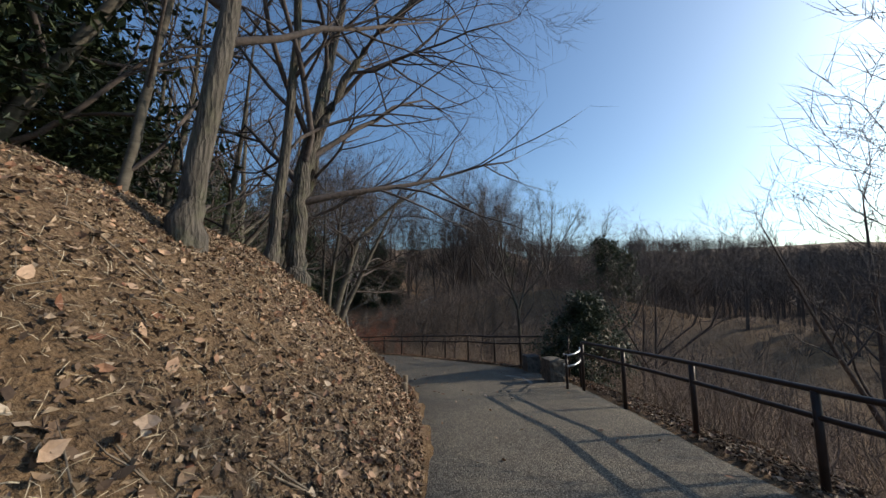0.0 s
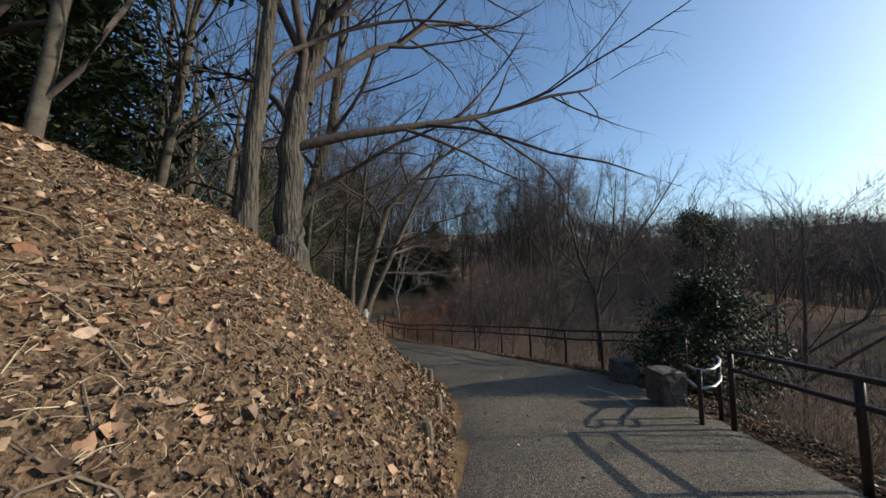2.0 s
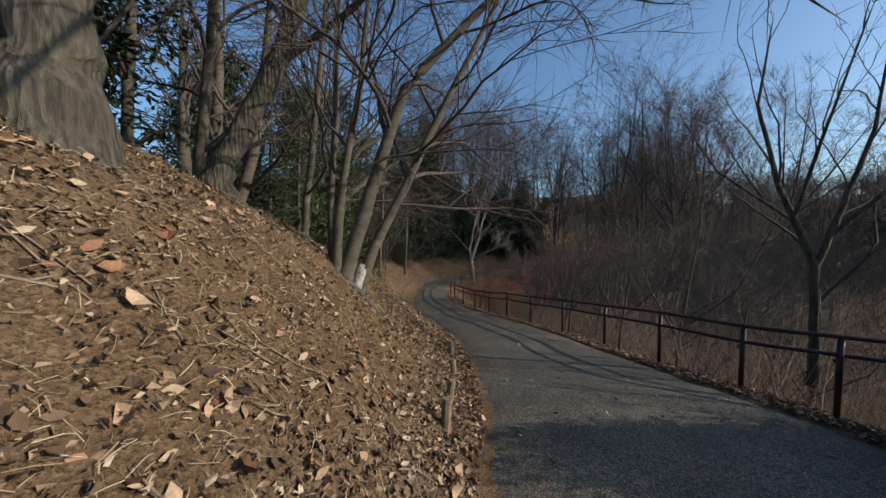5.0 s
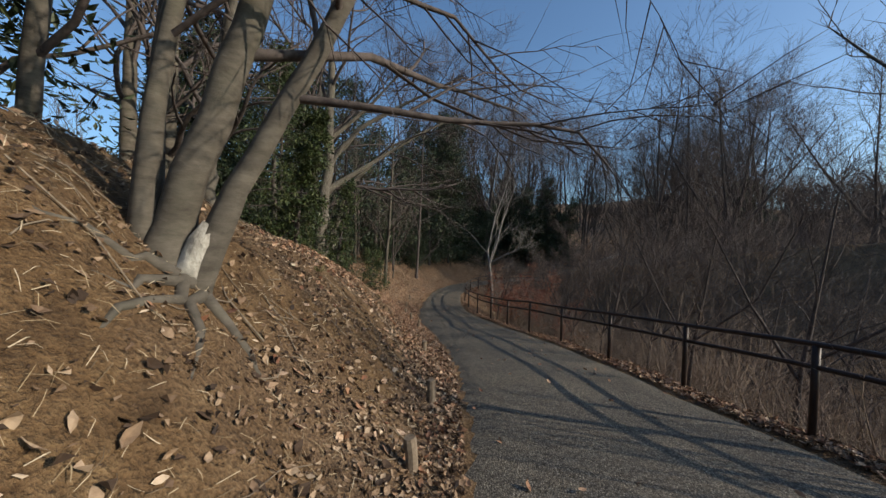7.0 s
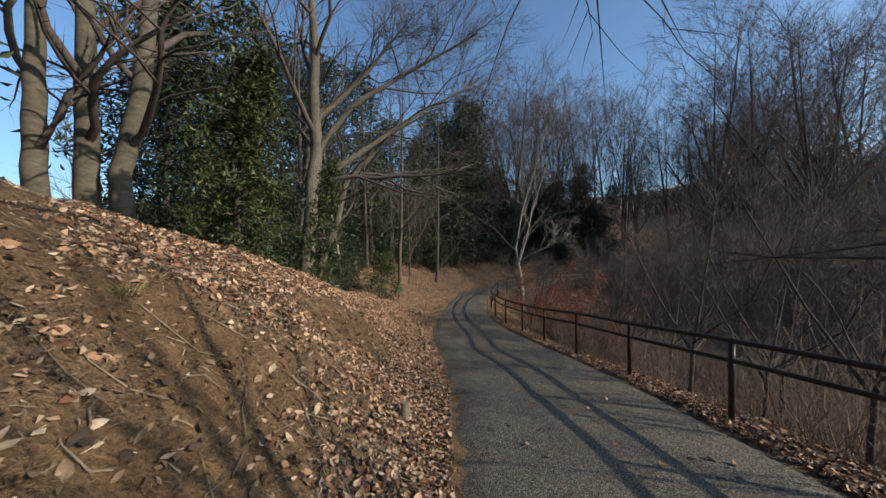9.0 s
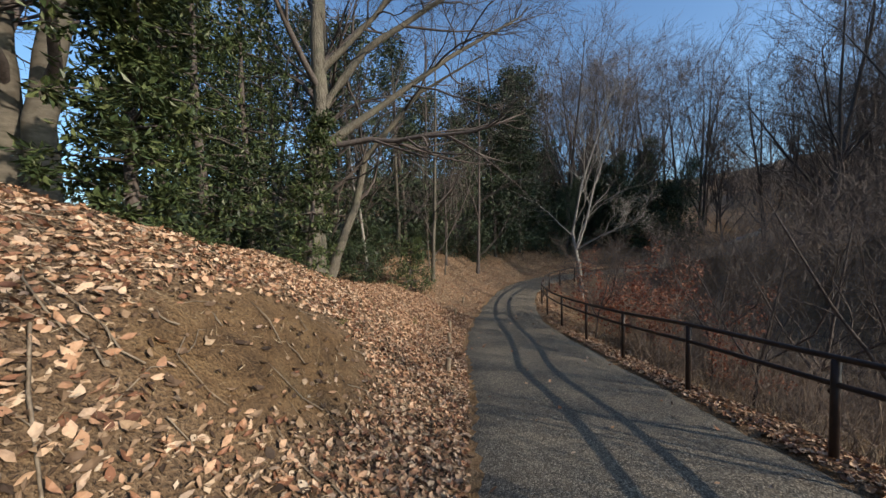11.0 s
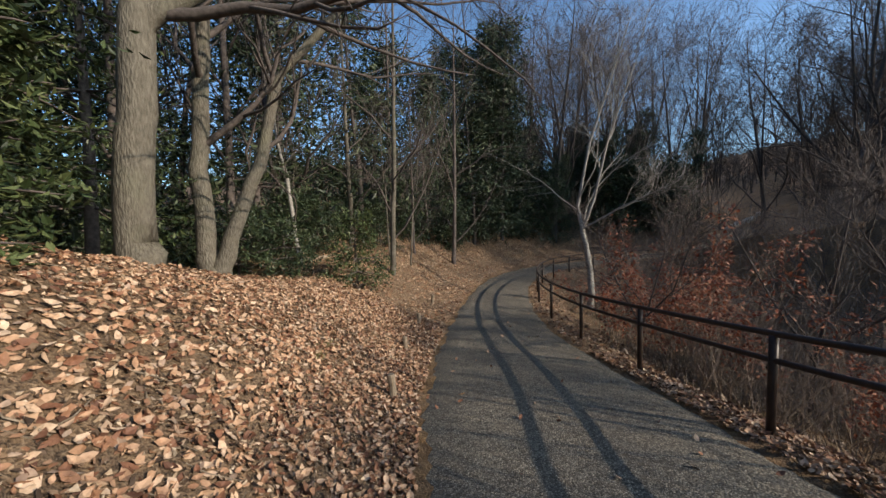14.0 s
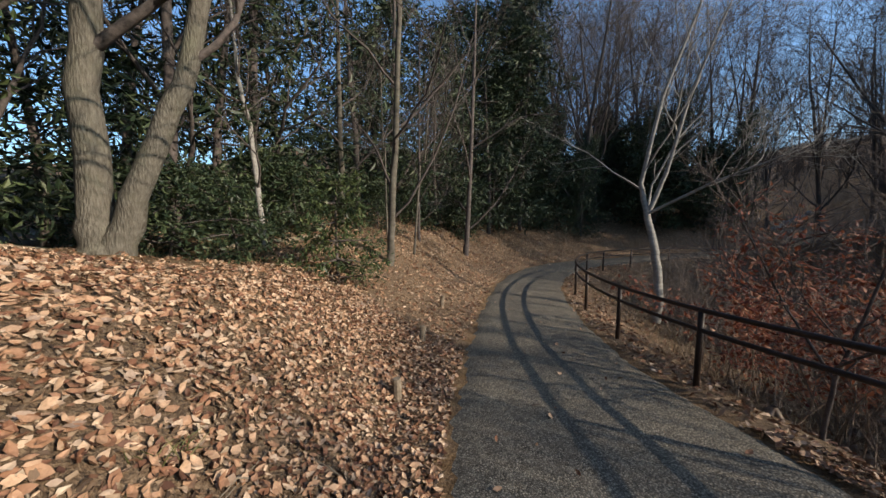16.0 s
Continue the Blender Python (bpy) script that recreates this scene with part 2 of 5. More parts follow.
def dense_line():
    pts = np.array(LINE, float)
    for _ in range(2):
        a, b = pts[:-1] * 0.75 + pts[1:] * 0.25, pts[:-1] * 0.25 + pts[1:] * 0.75
        pts = np.vstack([pts[:1], np.stack([a, b], 1).reshape(-1, 2), pts[-1:]])
    return pts


AXIS = dense_line()
AXIS_S = np.r_[0, np.cumsum(np.linalg.norm(np.diff(AXIS, axis=0), axis=1))]
AXIS_S = AXIS_S - AXIS_S[np.argmin(np.hypot(AXIS[:, 0], AXIS[:, 1]))] + 4.0


SEG_A, SEG_E = AXIS[:-1], np.diff(AXIS, axis=0)
SEG_N = np.hypot(SEG_E[:, 0], SEG_E[:, 1])


def along(x, y):
    """Distance along the line and to the right of it."""
    x, y = np.asarray(x, float), np.asarray(y, float)
    s_out, d_out = np.zeros(x.size), np.zeros(x.size)
    fx, fy = x.ravel(), y.ravel()
    for i in range(0, x.size, 8000):
        ox, oy = fx[i : i + 8000, None] - SEG_A[:, 0], fy[i : i + 8000, None] - SEG_A[:, 1]
        u = np.clip((ox * SEG_E[:, 0] + oy * SEG_E[:, 1]) / SEG_N**2, 0, 1)
        ox, oy = ox - u * SEG_E[:, 0], oy - u * SEG_E[:, 1]
        far = ox * ox + oy * oy
        k = far.argmin(1)
        rows = np.arange(len(k))
        side = np.sign(ox[rows, k] * SEG_E[k, 1] - oy[rows, k] * SEG_E[k, 0])
        s_out[i : i + 8000] = AXIS_S[k] + u[rows, k] * SEG_N[k]
        d_out[i : i + 8000] = np.sqrt(far[rows, k]) * side
    return s_out.reshape(x.shape), d_out.reshape(x.shape)


def lerp(table, v):
    t = np.array(table)
    return np.interp(v, t[:, 0], t[:, 1])


def slope(table, s, reach):
    keys = sorted(table)
    out = np.zeros_like(reach)
    for k, key in enumerate(keys):
        lo, hi = keys[k - 1] if k else None, keys[k + 1] if k + 1 < len(keys) else None
        w = np.ones_like(s)
        if lo is not None:
            w = np.where(s < key, np.clip((s - lo) / (key - lo), 0, 1), w)
        if hi is not None:
            w = np.where(s > key, np.clip((hi - s) / (hi - key), 0, 1), w)
        out += w * lerp(table[key], reach)
    return out


def waves(x, y):
    return (np.sin(1.7 * x + 0.6 * y + 1) * np.cos(1.3 * y - 0.5 * x) * 0.5 + np.sin(3.9 * x - 2.2 * y) * np.sin(4.4 * y + 1.1 * x) * 0.3 + np.sin(8.3 * x + 5 * y) * np.sin(7.1 * y - 6 * x) * 0.2)


def land(x, y):
    """The ground's height, and how far it lies off the path to the left and to the right."""
    x, y = np.asarray(x, float), np.asarray(y, float)
    s, d = along(x, y)
    left, right = np.maximum(lerp(EDGE_L, s) - d, 0), np.maximum(d - lerp(EDGE_R, s), 0)
    z = lerp(HEIGHT, s) + slope(BANK, s, left) + slope(DROP, s, right)
    off = np.maximum(left, right)
    z = z - 8.0 * np.clip((x - 9) / 24, 0, 1) * np.clip((right - 8) / 10, 0, 1)
    z = z + waves(x, y) * 0.11 * np.clip(off / 1.2, 0, 1) + waves(x / 6, y / 6) * 1.2 * np.clip((off - 12) / 25, 0, 1)
    return z, s, left, right


def ground(x, y):
    return float(land(x, y)[0])


def litter_cover(x, y, s, left, right):
    """0 to 1: how thickly leaves lie."""
    patch = waves(x * 0.55 + 3, y * 0.55)
    base = lerp([(0, 0.8), (10, 0.85), (12.5, 0.55), (14, 0.16), (18, 0.22), (19.5, 0.8), (21, 1.0), (40, 1.0)], s)
    foot = np.clip(1 - left / lerp([(0, 0.8), (12, 1.0), (16, 0.55), (18, 1.1), (21, 2.2), (23, 3.5)], s), 0, 1)
    clumps = waves(x * 1.7 + 1, y * 1.7 - 2) * np.clip(1 - np.abs(s - 16.5) / 4, 0, 1)
    c = np.clip(np.maximum(base + 0.55 * patch + 0.8 * clumps, foot * 1.6), 0, 1)
    scar = np.exp(-((((y - 14.5) * 0.86 - (x + 5.65) * 0.5) / 1.15) ** 2 + (((x + 5.65) * 0.86 + (y - 14.5) * 0.5) / 0.5) ** 2) ** 2)
    c = c * (1 - 0.93 * np.clip(scar * 1.6, 0, 1))
    path_up = np.clip((left - 3.2) / 1.2, 0, 1) * np.clip((s - 25.5) / 2, 0, 1) * np.clip((33 - s) / 2, 0, 1)
    c = c * (1 - 0.85 * path_up)
    c = np.where(right > 0, np.clip(1.15 - right / 3.5, 0.75, 1), c)
    c = np.where(left > 9, 0.9, c)
    return np.where((left <= 0) & (right <= 0), 0, c)


def mesh_object(name, verts, faces, material, parent=None, smooth=False):
    me = bpy.data.meshes.new(name)
    me.from_pydata([tuple(v) for v in verts], [], [tuple(f) for f in faces])
    me.materials.append(material)
    if smooth:
        me.shade_smooth()
    ob = new(name, me)
    ob.parent = parent
    return ob


def graded(lo, fine_lo, fine_hi, hi, step):
    mid = list(np.arange(fine_lo, fine_hi + 1e-6, step))
    a, w = [fine_lo], step
    while a[-1] > lo:
        w *= 1.14
        a.append(a[-1] - w)
    b, w = [fine_hi], step
    while b[-1] < hi:
        w *= 1.14
        b.append(b[-1] + w)
    return np.array(a[:0:-1] + mid + b[1:])


def build_ground():
    xs, ys = graded(-900, -16, 6, 900, 0.18), graded(-900, -2, 34, 900, 0.18)
    X, Y = np.meshgrid(xs, ys, indexing="ij")
    Z, s, left, right = land(X, Y)
    Z = Z - 0.035 * ((left <= 0) & (right <= 0))
    nx, ny = X.shape
    idx = np.arange(nx * ny).reshape(nx, ny)
    faces = np.stack([idx[:-1, :-1], idx[1:, :-1], idx[1:, 1:], idx[:-1, 1:]], -1).reshape(-1, 4)
    me = bpy.data.meshes.new("ground")
    me.from_pydata(np.stack([X, Y, Z], -1).reshape(-1, 3).tolist(), [], faces.tolist())
    me.materials.append(SOIL)
    me.attributes.new("litter", "FLOAT", "POINT").data.foreach_set("value", litter_cover(X, Y, s, left, right).ravel().astype(np.float32))
    me.shade_smooth()
    tagged(new("ground", me), "brown earth hillside strewn with dead leaves and twigs", "ground", kind="structure")


def line_at(s, d):
    x, y = np.interp(s, AXIS_S, AXIS[:, 0]), np.interp(s, AXIS_S, AXIS[:, 1])
    e = 0.15
    tx = np.interp(s + e, AXIS_S, AXIS[:, 0]) - np.interp(s - e, AXIS_S, AXIS[:, 0])
    ty = np.interp(s + e, AXIS_S, AXIS[:, 1]) - np.interp(s - e, AXIS_S, AXIS[:, 1])
    n = np.hypot(tx, ty)
    return x + d * ty / n, y - d * tx / n


def build_road():
    ss = np.arange(-12, 62, 0.2)
    verts, faces = [], []
    cols = 12
    for s in ss:
        l = float(lerp(EDGE_L, s)) + 0.05 * math.sin(s * 3.1) + 0.03 * math.sin(s * 8.3) - 0.02
        r = float(lerp(EDGE_R, s)) + 0.03 * math.sin(s * 2.7 + 1) + 0.03
        for k in range(cols + 1):
            d = l + (r - l) * k / cols
            x, y = line_at(s, d)
            z = float(lerp(HEIGHT, s)) + 0.012 * math.sin(math.pi * k / cols) - (0.05 if k in (0, cols) else 0)
            verts.append((x, y, z))
    for i in range(len(ss) - 1):
        for k in range(cols):
            a = i * (cols + 1) + k
            faces.append((a, a + 1, a + cols + 2, a + cols + 1))
    tagged(mesh_object("road", verts, faces, ASPHALT, smooth=True), "narrow worn grey asphalt footpath curving downhill", "path", kind="structure")


build_ground()
build_road()


# ---- trees ----
class Wood:
    """Tapered tubes that are collected into one mesh."""

    def __init__(self):
        self.verts, self.faces = [], []

    def tube(self, pts, radii, sides):
        ring = None
        up = Vector((0.31, 0.17, 0.93))
        n = len(pts)
        for i in range(n):
            way = (pts[min(i + 1, n - 1)] - pts[max(i - 1, 0)]).normalized()
            a = way.cross(up if abs(way.dot(up)) < 0.95 else Vector((1, 0, 0))).normalized()
            b = way.cross(a)
            start = len(self.verts)
            if i == n - 1 and radii[i] < 0.012:
                self.verts.append(pts[i])
                for k in range(sides):
                    self.faces.append((ring + k, ring + (k + 1) % sides, start))
                return
            for k in range(sides):
                t = 2 * math.pi * k / sides
                self.verts.append(pts[i] + (a * math.cos(t) + b * math.sin(t)) * radii[i])
            if ring is not None:
                for k in range(sides):
                    self.faces.append((ring + k, ring + (k + 1) % sides, start + (k + 1) % sides, start + k))
            ring = start
        self.faces.append(tuple(ring + k for k in range(sides)))


def limb_path(rng, start, way, length, steps, wander, rise):
    pts, p, d = [start.copy()], start.copy(), way.normalized()
    for _ in range(steps):
        d = (d + Vector((rng.gauss(0, wander), rng.gauss(0, wander), rng.gauss(0, wander) + rise))).normalized()
        p = p + d * (length / steps)
        pts.append(p.copy())
    return pts


def sprout(wood, rng, pts, radii, depth, spread, twig_len, count, rise, thin, coarse=False):
    """Side shoots along a limb, and theirs in turn."""
    n = len(pts) - 1
    length = sum((pts[i + 1] - pts[i]).length for i in range(n))
    for k in range(count):
        f = 0.25 + 0.75 * (k + rng.random()) / count
        i = min(int(f * n), n - 1)
        base = pts[i].lerp(pts[i + 1], f * n - i)
        way = (pts[i + 1] - pts[i]).normalized()
        side = Vector((rng.gauss(0, 1), rng.gauss(0, 1), rng.gauss(0.15, 0.8)))
        side = (side - way * side.dot(way)).normalized()
        d = way * math.cos(spread) + side * math.sin(spread)
        ln = length * (0.62 - 0.3 * f) * rng.uniform(0.7, 1.25) if depth > 1 else twig_len * rng.uniform(0.5, 1.3)
        r = max(radii[i] * (0.55 if depth > 1 else 0.4), thin)
        steps = (3 if coarse else 5) if depth > 1 else (1 if coarse else 2)
        sub = limb_path(rng, base, d, ln, steps, 0.16, rise)
        rr = [r * (1 - 0.75 * j / steps) for j in range(steps + 1)]
        if depth <= 1:
            rr[-1] = 0.001
        wood.tube(sub, rr, 5 if r > 0.02 else 3)
        if depth > 1:
            sprout(wood, rng, sub, rr, depth - 1, spread, twig_len, max(3, int(count * 0.8)), rise, thin, coarse)


def finish_tree(name, trunk, crown, bark, twig_bark, label, base, group="", category="tree"):
    root = new(name)
    root.location = base
    mesh_object("trunk", trunk.verts, trunk.faces, bark, root, True)
    mesh_object("crown", crown.verts, crown.faces, twig_bark, root, True)
    return tagged(root, label, category, group)


def bare_tree(name, label, base, seed, stems, bark, twig_bark=None, group="", twig=0.55, shoots=7, depth=2, thin=0.004, rise=0.06, roots=0.0, first=0.35, limbs=7, spread=0.75, coarse=False, reach=0.5):
    """stems: lists of (x, y, z, radius) from the base, each with its own taper; limbs grow from them."""
    rng = random.Random(seed)
    trunk, crown = Wood(), Wood()
    for stem in stems:
        keys = [Vector(k[:3]) for k in stem]
        rad = [k[3] for k in stem]
        pts, rr = [], []
        for i in range(len(keys) - 1):
            for j in range(4):
                u = j / 4
                w = (1 - math.cos(u * math.pi)) / 2 * 0.4 + u * 0.6
                wob = Vector((rng.gauss(0, 0.012), rng.gauss(0, 0.012), 0)) if (i, j) != (0, 0) else Vector()
                pts.append(keys[i].lerp(keys[i + 1], w) + wob * min(1, 3 * rad[i]) * 3)
                rr.append(rad[i] + (rad[i + 1] - rad[i]) * u)
        pts.append(keys[-1])
        rr.append(rad[-1])
        if roots:
            for j, flare in enumerate((1.0, 0.62, 0.34, 0.16, 0.05)):
                rr[j] *= 1 + roots * flare
            pts[0] = pts[0] - Vector((0, 0, 0.25))
        trunk.tube(pts, rr, 12 if rad[0] > 0.1 else 7)
        n = len(pts) - 1
        length = sum((pts[i + 1] - pts[i]).length for i in range(n))
        for k in range(limbs):
            f = first + (1 - first) * (k + rng.random() * 0.8) / limbs
            i = min(int(f * n), n - 1)
            way = (pts[i + 1] - pts[i]).normalized()
            t = k * 2.4 + rng.random()
            side = Vector((math.cos(t), math.sin(t), 0.25))
            side = (side - way * side.dot(way)).normalized()
            a = spread * rng.uniform(0.75, 1.2)
            ln = length * reach * (1.15 - 0.6 * f) * rng.uniform(0.75, 1.2)
            r = max(rr[i] * 0.45, thin * 2)
            steps = 8
            sub = limb_path(rng, pts[i].lerp(pts[i + 1], f * n - i), way * math.cos(a) + side * math.sin(a), ln, steps, 0.17, rise)
            sr = [r * (1 - 0.8 * j / steps) for j in range(steps + 1)]
            sr[-1] = 0.002
            crown.tube(sub, sr, 6 if r > 0.03 else 4)
            sprout(crown, rng, sub, sr, depth, 0.7, twig, shoots, rise * 0.6, thin, coarse)
        # the leader's own twigs
        tip = pts[-3:]
        sprout(crown, rng, tip, [max(rr[-1], 0.008)] * 3, depth, 0.6, twig, max(4, shoots - 1), rise, thin, coarse)
    return finish_tree(name, trunk, crown, bark, twig_bark or TWIG, label, base, group)


def leaf_cloud(rng, centres, count, size, droop=0.0, slim=0.45):
    """Small folded leaves round the centres, each (point, radius)."""
    verts, faces = [], []
    for _ in range(count):
        c, r = rng.choice(centres)
        off = Vector((rng.gauss(0, 1), rng.gauss(0, 1), rng.gauss(0, 0.8)))
        off = off.normalized() * r * rng.random() ** 0.5
        p = c + off
        d = (off.normalized() * 0.6 + Vector((rng.gauss(0, 0.6), rng.gauss(0, 0.6), rng.gauss(0, 0.4) - droop))).normalized()
        w = d.cross(Vector((rng.gauss(0, 0.4), rng.gauss(0, 0.4), 1))).normalized()
        n = d.cross(w)
        ln = size * rng.uniform(0.6, 1.3)
        i = len(verts)
        verts += [p, p + d * ln * 0.5 + w * ln * slim * 0.5 + n * ln * 0.08, p + d * ln - n * ln * 0.1, p + d * ln * 0.5 - w * ln * slim * 0.5 + n * ln * 0.08]
        faces += [(i, i + 1, i + 2), (i, i + 2, i + 3)]
    return verts, faces


def leafy_tree(name, label, base, seed, height, width, leaf, count, size, low=0.1, trunk_r=0.09, droop=0.15, slim=0.45, layers=9, group="", category="evergreen tree"):
    """An evergreen: a trunk, boughs and clumps of leaves with gaps between them."""
    rng = random.Random(seed)
    root = new(name)
    root.location = base
    trunk = Wood()
    pts = limb_path(rng, Vector((0, 0, -0.2)), Vector((rng.gauss(0, 0.04), rng.gauss(0, 0.04), 1)), height, 8, 0.04, 0.05)
    trunk.tube(pts, [trunk_r * (1 - 0.85 * i / 8) for i in range(9)], 8)
    centres = []
    for k in range(layers):
        f = low + (1 - low) * (k + 0.5) / layers
        i = min(int(f * 8), 7)
        base_p = pts[i].lerp(pts[i + 1], f * 8 - i)
        reach = width * (math.sin(math.pi * min(1, 0.18 + 0.82 * f) ** 0.8) * 0.75 + 0.25) * rng.uniform(0.75, 1.15)
        for j in range(5):
            t = j * 1.257 + k * 0.8 + rng.random() * 0.7
            ln = reach * rng.uniform(0.6, 1.1)
            bough = limb_path(rng, base_p, Vector((math.cos(t), math.sin(t), 0.25 - droop)), ln, 4, 0.12, 0.02 - droop * 0.2)
            trunk.tube(bough, [0.02 + 0.01 * (1 - f), 0.016, 0.012, 0.008, 0.003], 4)
            for q in bough[2:]:
                centres.append((q + Vector((rng.gauss(0, 0.08), rng.gauss(0, 0.08), rng.gauss(0, 0.08))), width * rng.uniform(0.12, 0.3)))
    mesh_object("trunk", trunk.verts, trunk.faces, TWIG, root, True)
    v, f = leaf_cloud(rng, centres, count, size, droop, slim)
    mesh_object("crown", v, f, leaf, root)
    return tagged(root, label, category, group)


def thicket(name, label, base, seed, stems, height, spread, bark, group="", twigs=7, leaves=0, leaf=None):
    """A leafless shrub of many thin stems."""
    rng = random.Random(seed)
    root = new(name)
    root.location = base
    wood, ends = Wood(), []
    for _ in range(stems):
        t, lean = rng.random() * 6.283, rng.uniform(0.1, 0.75)
        start = Vector((rng.gauss(0, spread * 0.3), rng.gauss(0, spread * 0.3), -0.1))
        ln = height * rng.uniform(0.5, 1.1)
        pts = limb_path(rng, start, Vector((math.cos(t) * lean, math.sin(t) * lean, 1)), ln, 6, 0.12, 0.02)
        r = rng.uniform(0.006, 0.014)
        rr = [r * (1 - 0.8 * i / 6) for i in range(7)]
        wood.tube(pts, rr, 3)
        sprout(wood, rng, pts, rr, 1, 0.65, height * 0.3, twigs, 0.05, 0.003, True)
        ends += [(p, 0.25) for p in pts[3:]]
    tagged(mesh_object("branchwork", wood.verts, wood.faces, bark, root, True), kind="stuff")
    stock = Wood()
    for k in range(5):
        t = 1.257 * k + rng.uniform(-0.4, 0.4)
        stock.tube([Vector((0, 0, 0.14)), Vector((math.cos(t) * 0.07, math.sin(t) * 0.07, 0.06)), Vector((math.cos(t) * 0.22, math.sin(t) * 0.22, -0.12))], [0.05, 0.04, 0.015], 5)
    mesh_object("root_stock", stock.verts, stock.faces, bark, root, True)
    if leaves:
        v, f = leaf_cloud(rng, ends, leaves, 0.09, 0.3, 0.55)
        mesh_object("foliage", v, f, leaf, root)
    return tagged(root, label, "shrub", group)


# ---- the bank's trees ----
def stand(x, y, sink=0.05):
    return (x, y, ground(x, y) - sink)


BANK_TREES = "trees along the top of the bank"
bare_tree("oak_tree", "large leaning oak with furrowed grey bark and bare spreading limbs", stand(-3.07, 6.96, 0.12), 11, [
    [(0, 0, 0, 0.27), (-0.03, 0.05, 0.55, 0.205), (-0.1, 0.1, 1.9, 0.18), (0.02, 0.35, 3.3, 0.155), (0.25, 0.7, 5.2, 0.12), (0.45, 1.1, 7.6, 0.075), (0.5, 1.3, 10, 0.03)],
    [(0.0, 0.3, 3.0, 0.11), (0.4, 0.25, 3.9, 0.1), (0.95, 0.2, 5.0, 0.085), (1.6, 0.2, 6.0, 0.07), (2.5, 0.3, 6.9, 0.055), (3.7, 0.5, 7.5, 0.04), (5.1, 0.8, 7.9, 0.015)],
], OAK_BARK, group=BANK_TREES, roots=0.45, limbs=14, shoots=12, first=0.3, twig=0.65, rise=0.015, thin=0.004, reach=0.64, spread=0.95)
bare_tree("oak_tree", "slender grey-barked tree with a bare crown beside the oak", stand(-3.3, 6.35), 12, [
    [(0, 0, 0, 0.14), (0.02, 0.02, 0.5, 0.115), (0.1, 0.1, 2.2, 0.1), (0.15, 0.3, 4.5, 0.085), (0.1, 0.5, 7.5, 0.05), (0, 0.6, 9.5, 0.02)],
], OAK_BARK, group=BANK_TREES, roots=0.4, limbs=9, shoots=9, first=0.4, reach=0.55)
bare_tree("oak_tree", "thick pale-grey trunk with flaking bark on the bank", stand(-2.6, 3.3), 13, [
    [(0, 0, 0, 0.15), (0.03, 0.02, 0.5, 0.115), (0.15, 0.05, 1.6, 0.105), (0.25, 0.2, 3.6, 0.095), (0.3, 0.5, 6.5, 0.07), (0.4, 0.6, 10, 0.04)],
], OAK_BARK, group=BANK_TREES, roots=0.5, limbs=9, shoots=9, first=0.42, reach=0.55)
bare_tree("oak_tree", "stout grey tree leaning out over the bank's crest", stand(-4.75, 8.9), 14, [
    [(0, 0, 0, 0.2), (0.1, 0.06, 0.5, 0.15), (0.5, 0.5, 1.8, 0.135), (0.8, 0.9, 3.4, 0.12), (0.9, 1.2, 6, 0.08), (1.0, 1.5, 9, 0.03)],
], OAK_BARK, group=BANK_TREES, roots=0.35, limbs=9, shoots=9, first=0.4, reach=0.55)
leaning = bare_tree("multi_stem_tree", "leaning tree of several smooth grey stems with limbs over the path", stand(-3.22, 9.62, 0.2), 15, [
    [(0, 0, 0, 0.123), (0.0328, 0.082, 0.41, 0.102), (0.295, 0.312, 1.56, 0.0886), (0.574, 0.574, 2.79, 0.0697), (1.56, 1.07, 3.94, 0.0492), (2.79, 1.56, 4.84, 0.0205)],
    [(0.0984, 0.082, -0.164, 0.0902), (0.295, 0.279, 0.574, 0.0722), (0.672, 0.64, 1.64, 0.0615), (1.11, 0.943, 2.79, 0.0492), (1.8, 1.39, 4.43, 0.0246)],
    [(-0.0656, -0.082, 0.082, 0.0656), (-0.041, 0, 1.23, 0.0533), (0.082, 0.246, 2.87, 0.041), (0.164, 0.41, 4.92, 0.0164)],
    [(-0.205, 0.041, 0.082, 0.0533), (-0.287, 0.082, 1.31, 0.0451), (-0.328, 0.246, 3.12, 0.0328), (-0.41, 0.41, 4.92, 0.0123)],
], SMOOTH_BARK, group=BANK_TREES, roots=0.35, limbs=9, shoots=11, first=0.36, rise=0.0, reach=0.58, spread=0.9)
patch = Wood()
patch.tube([Vector((0.123, 0.0984, -0.0164)), Vector((0.156, 0.135, 0.131)), Vector((0.184, 0.164, 0.238)), Vector((0.213, 0.197, 0.344))], [0.106, 0.102, 0.098, 0.07], 12)
mesh_object("lichen_patch", patch.verts, patch.faces, LICHEN, leaning, True)
for k, (x, y, r, dx, dy, h) in enumerate([(-11.55, 12.1, 0.2, -0.5, 0.2, 8), (-11.3, 12.75, 0.22, 0.15, 0.1, 10), (-10.75, 13.15, 0.2, 0.7, 0.5, 9)]):
    bare_tree("oak_tree", "one of three tall grey trunks standing close together on the crest", stand(x, y), 20 + k, [
        [(0, 0, 0, r * 1.25), (0.02, 0.02, 0.5, r), (-0.05 + dx * 0.1, 0.05, 1.8, r * 0.9), (dx * 0.6, dy * 0.6, 3.6, r * 0.8), (dx, dy, 6.5, r * 0.5), (dx * 1.2, dy * 1.4, h, 0.03)],
    ], SMOOTH_BARK, group=BANK_TREES, roots=0.3, limbs=8, shoots=9, first=0.42, reach=0.55)
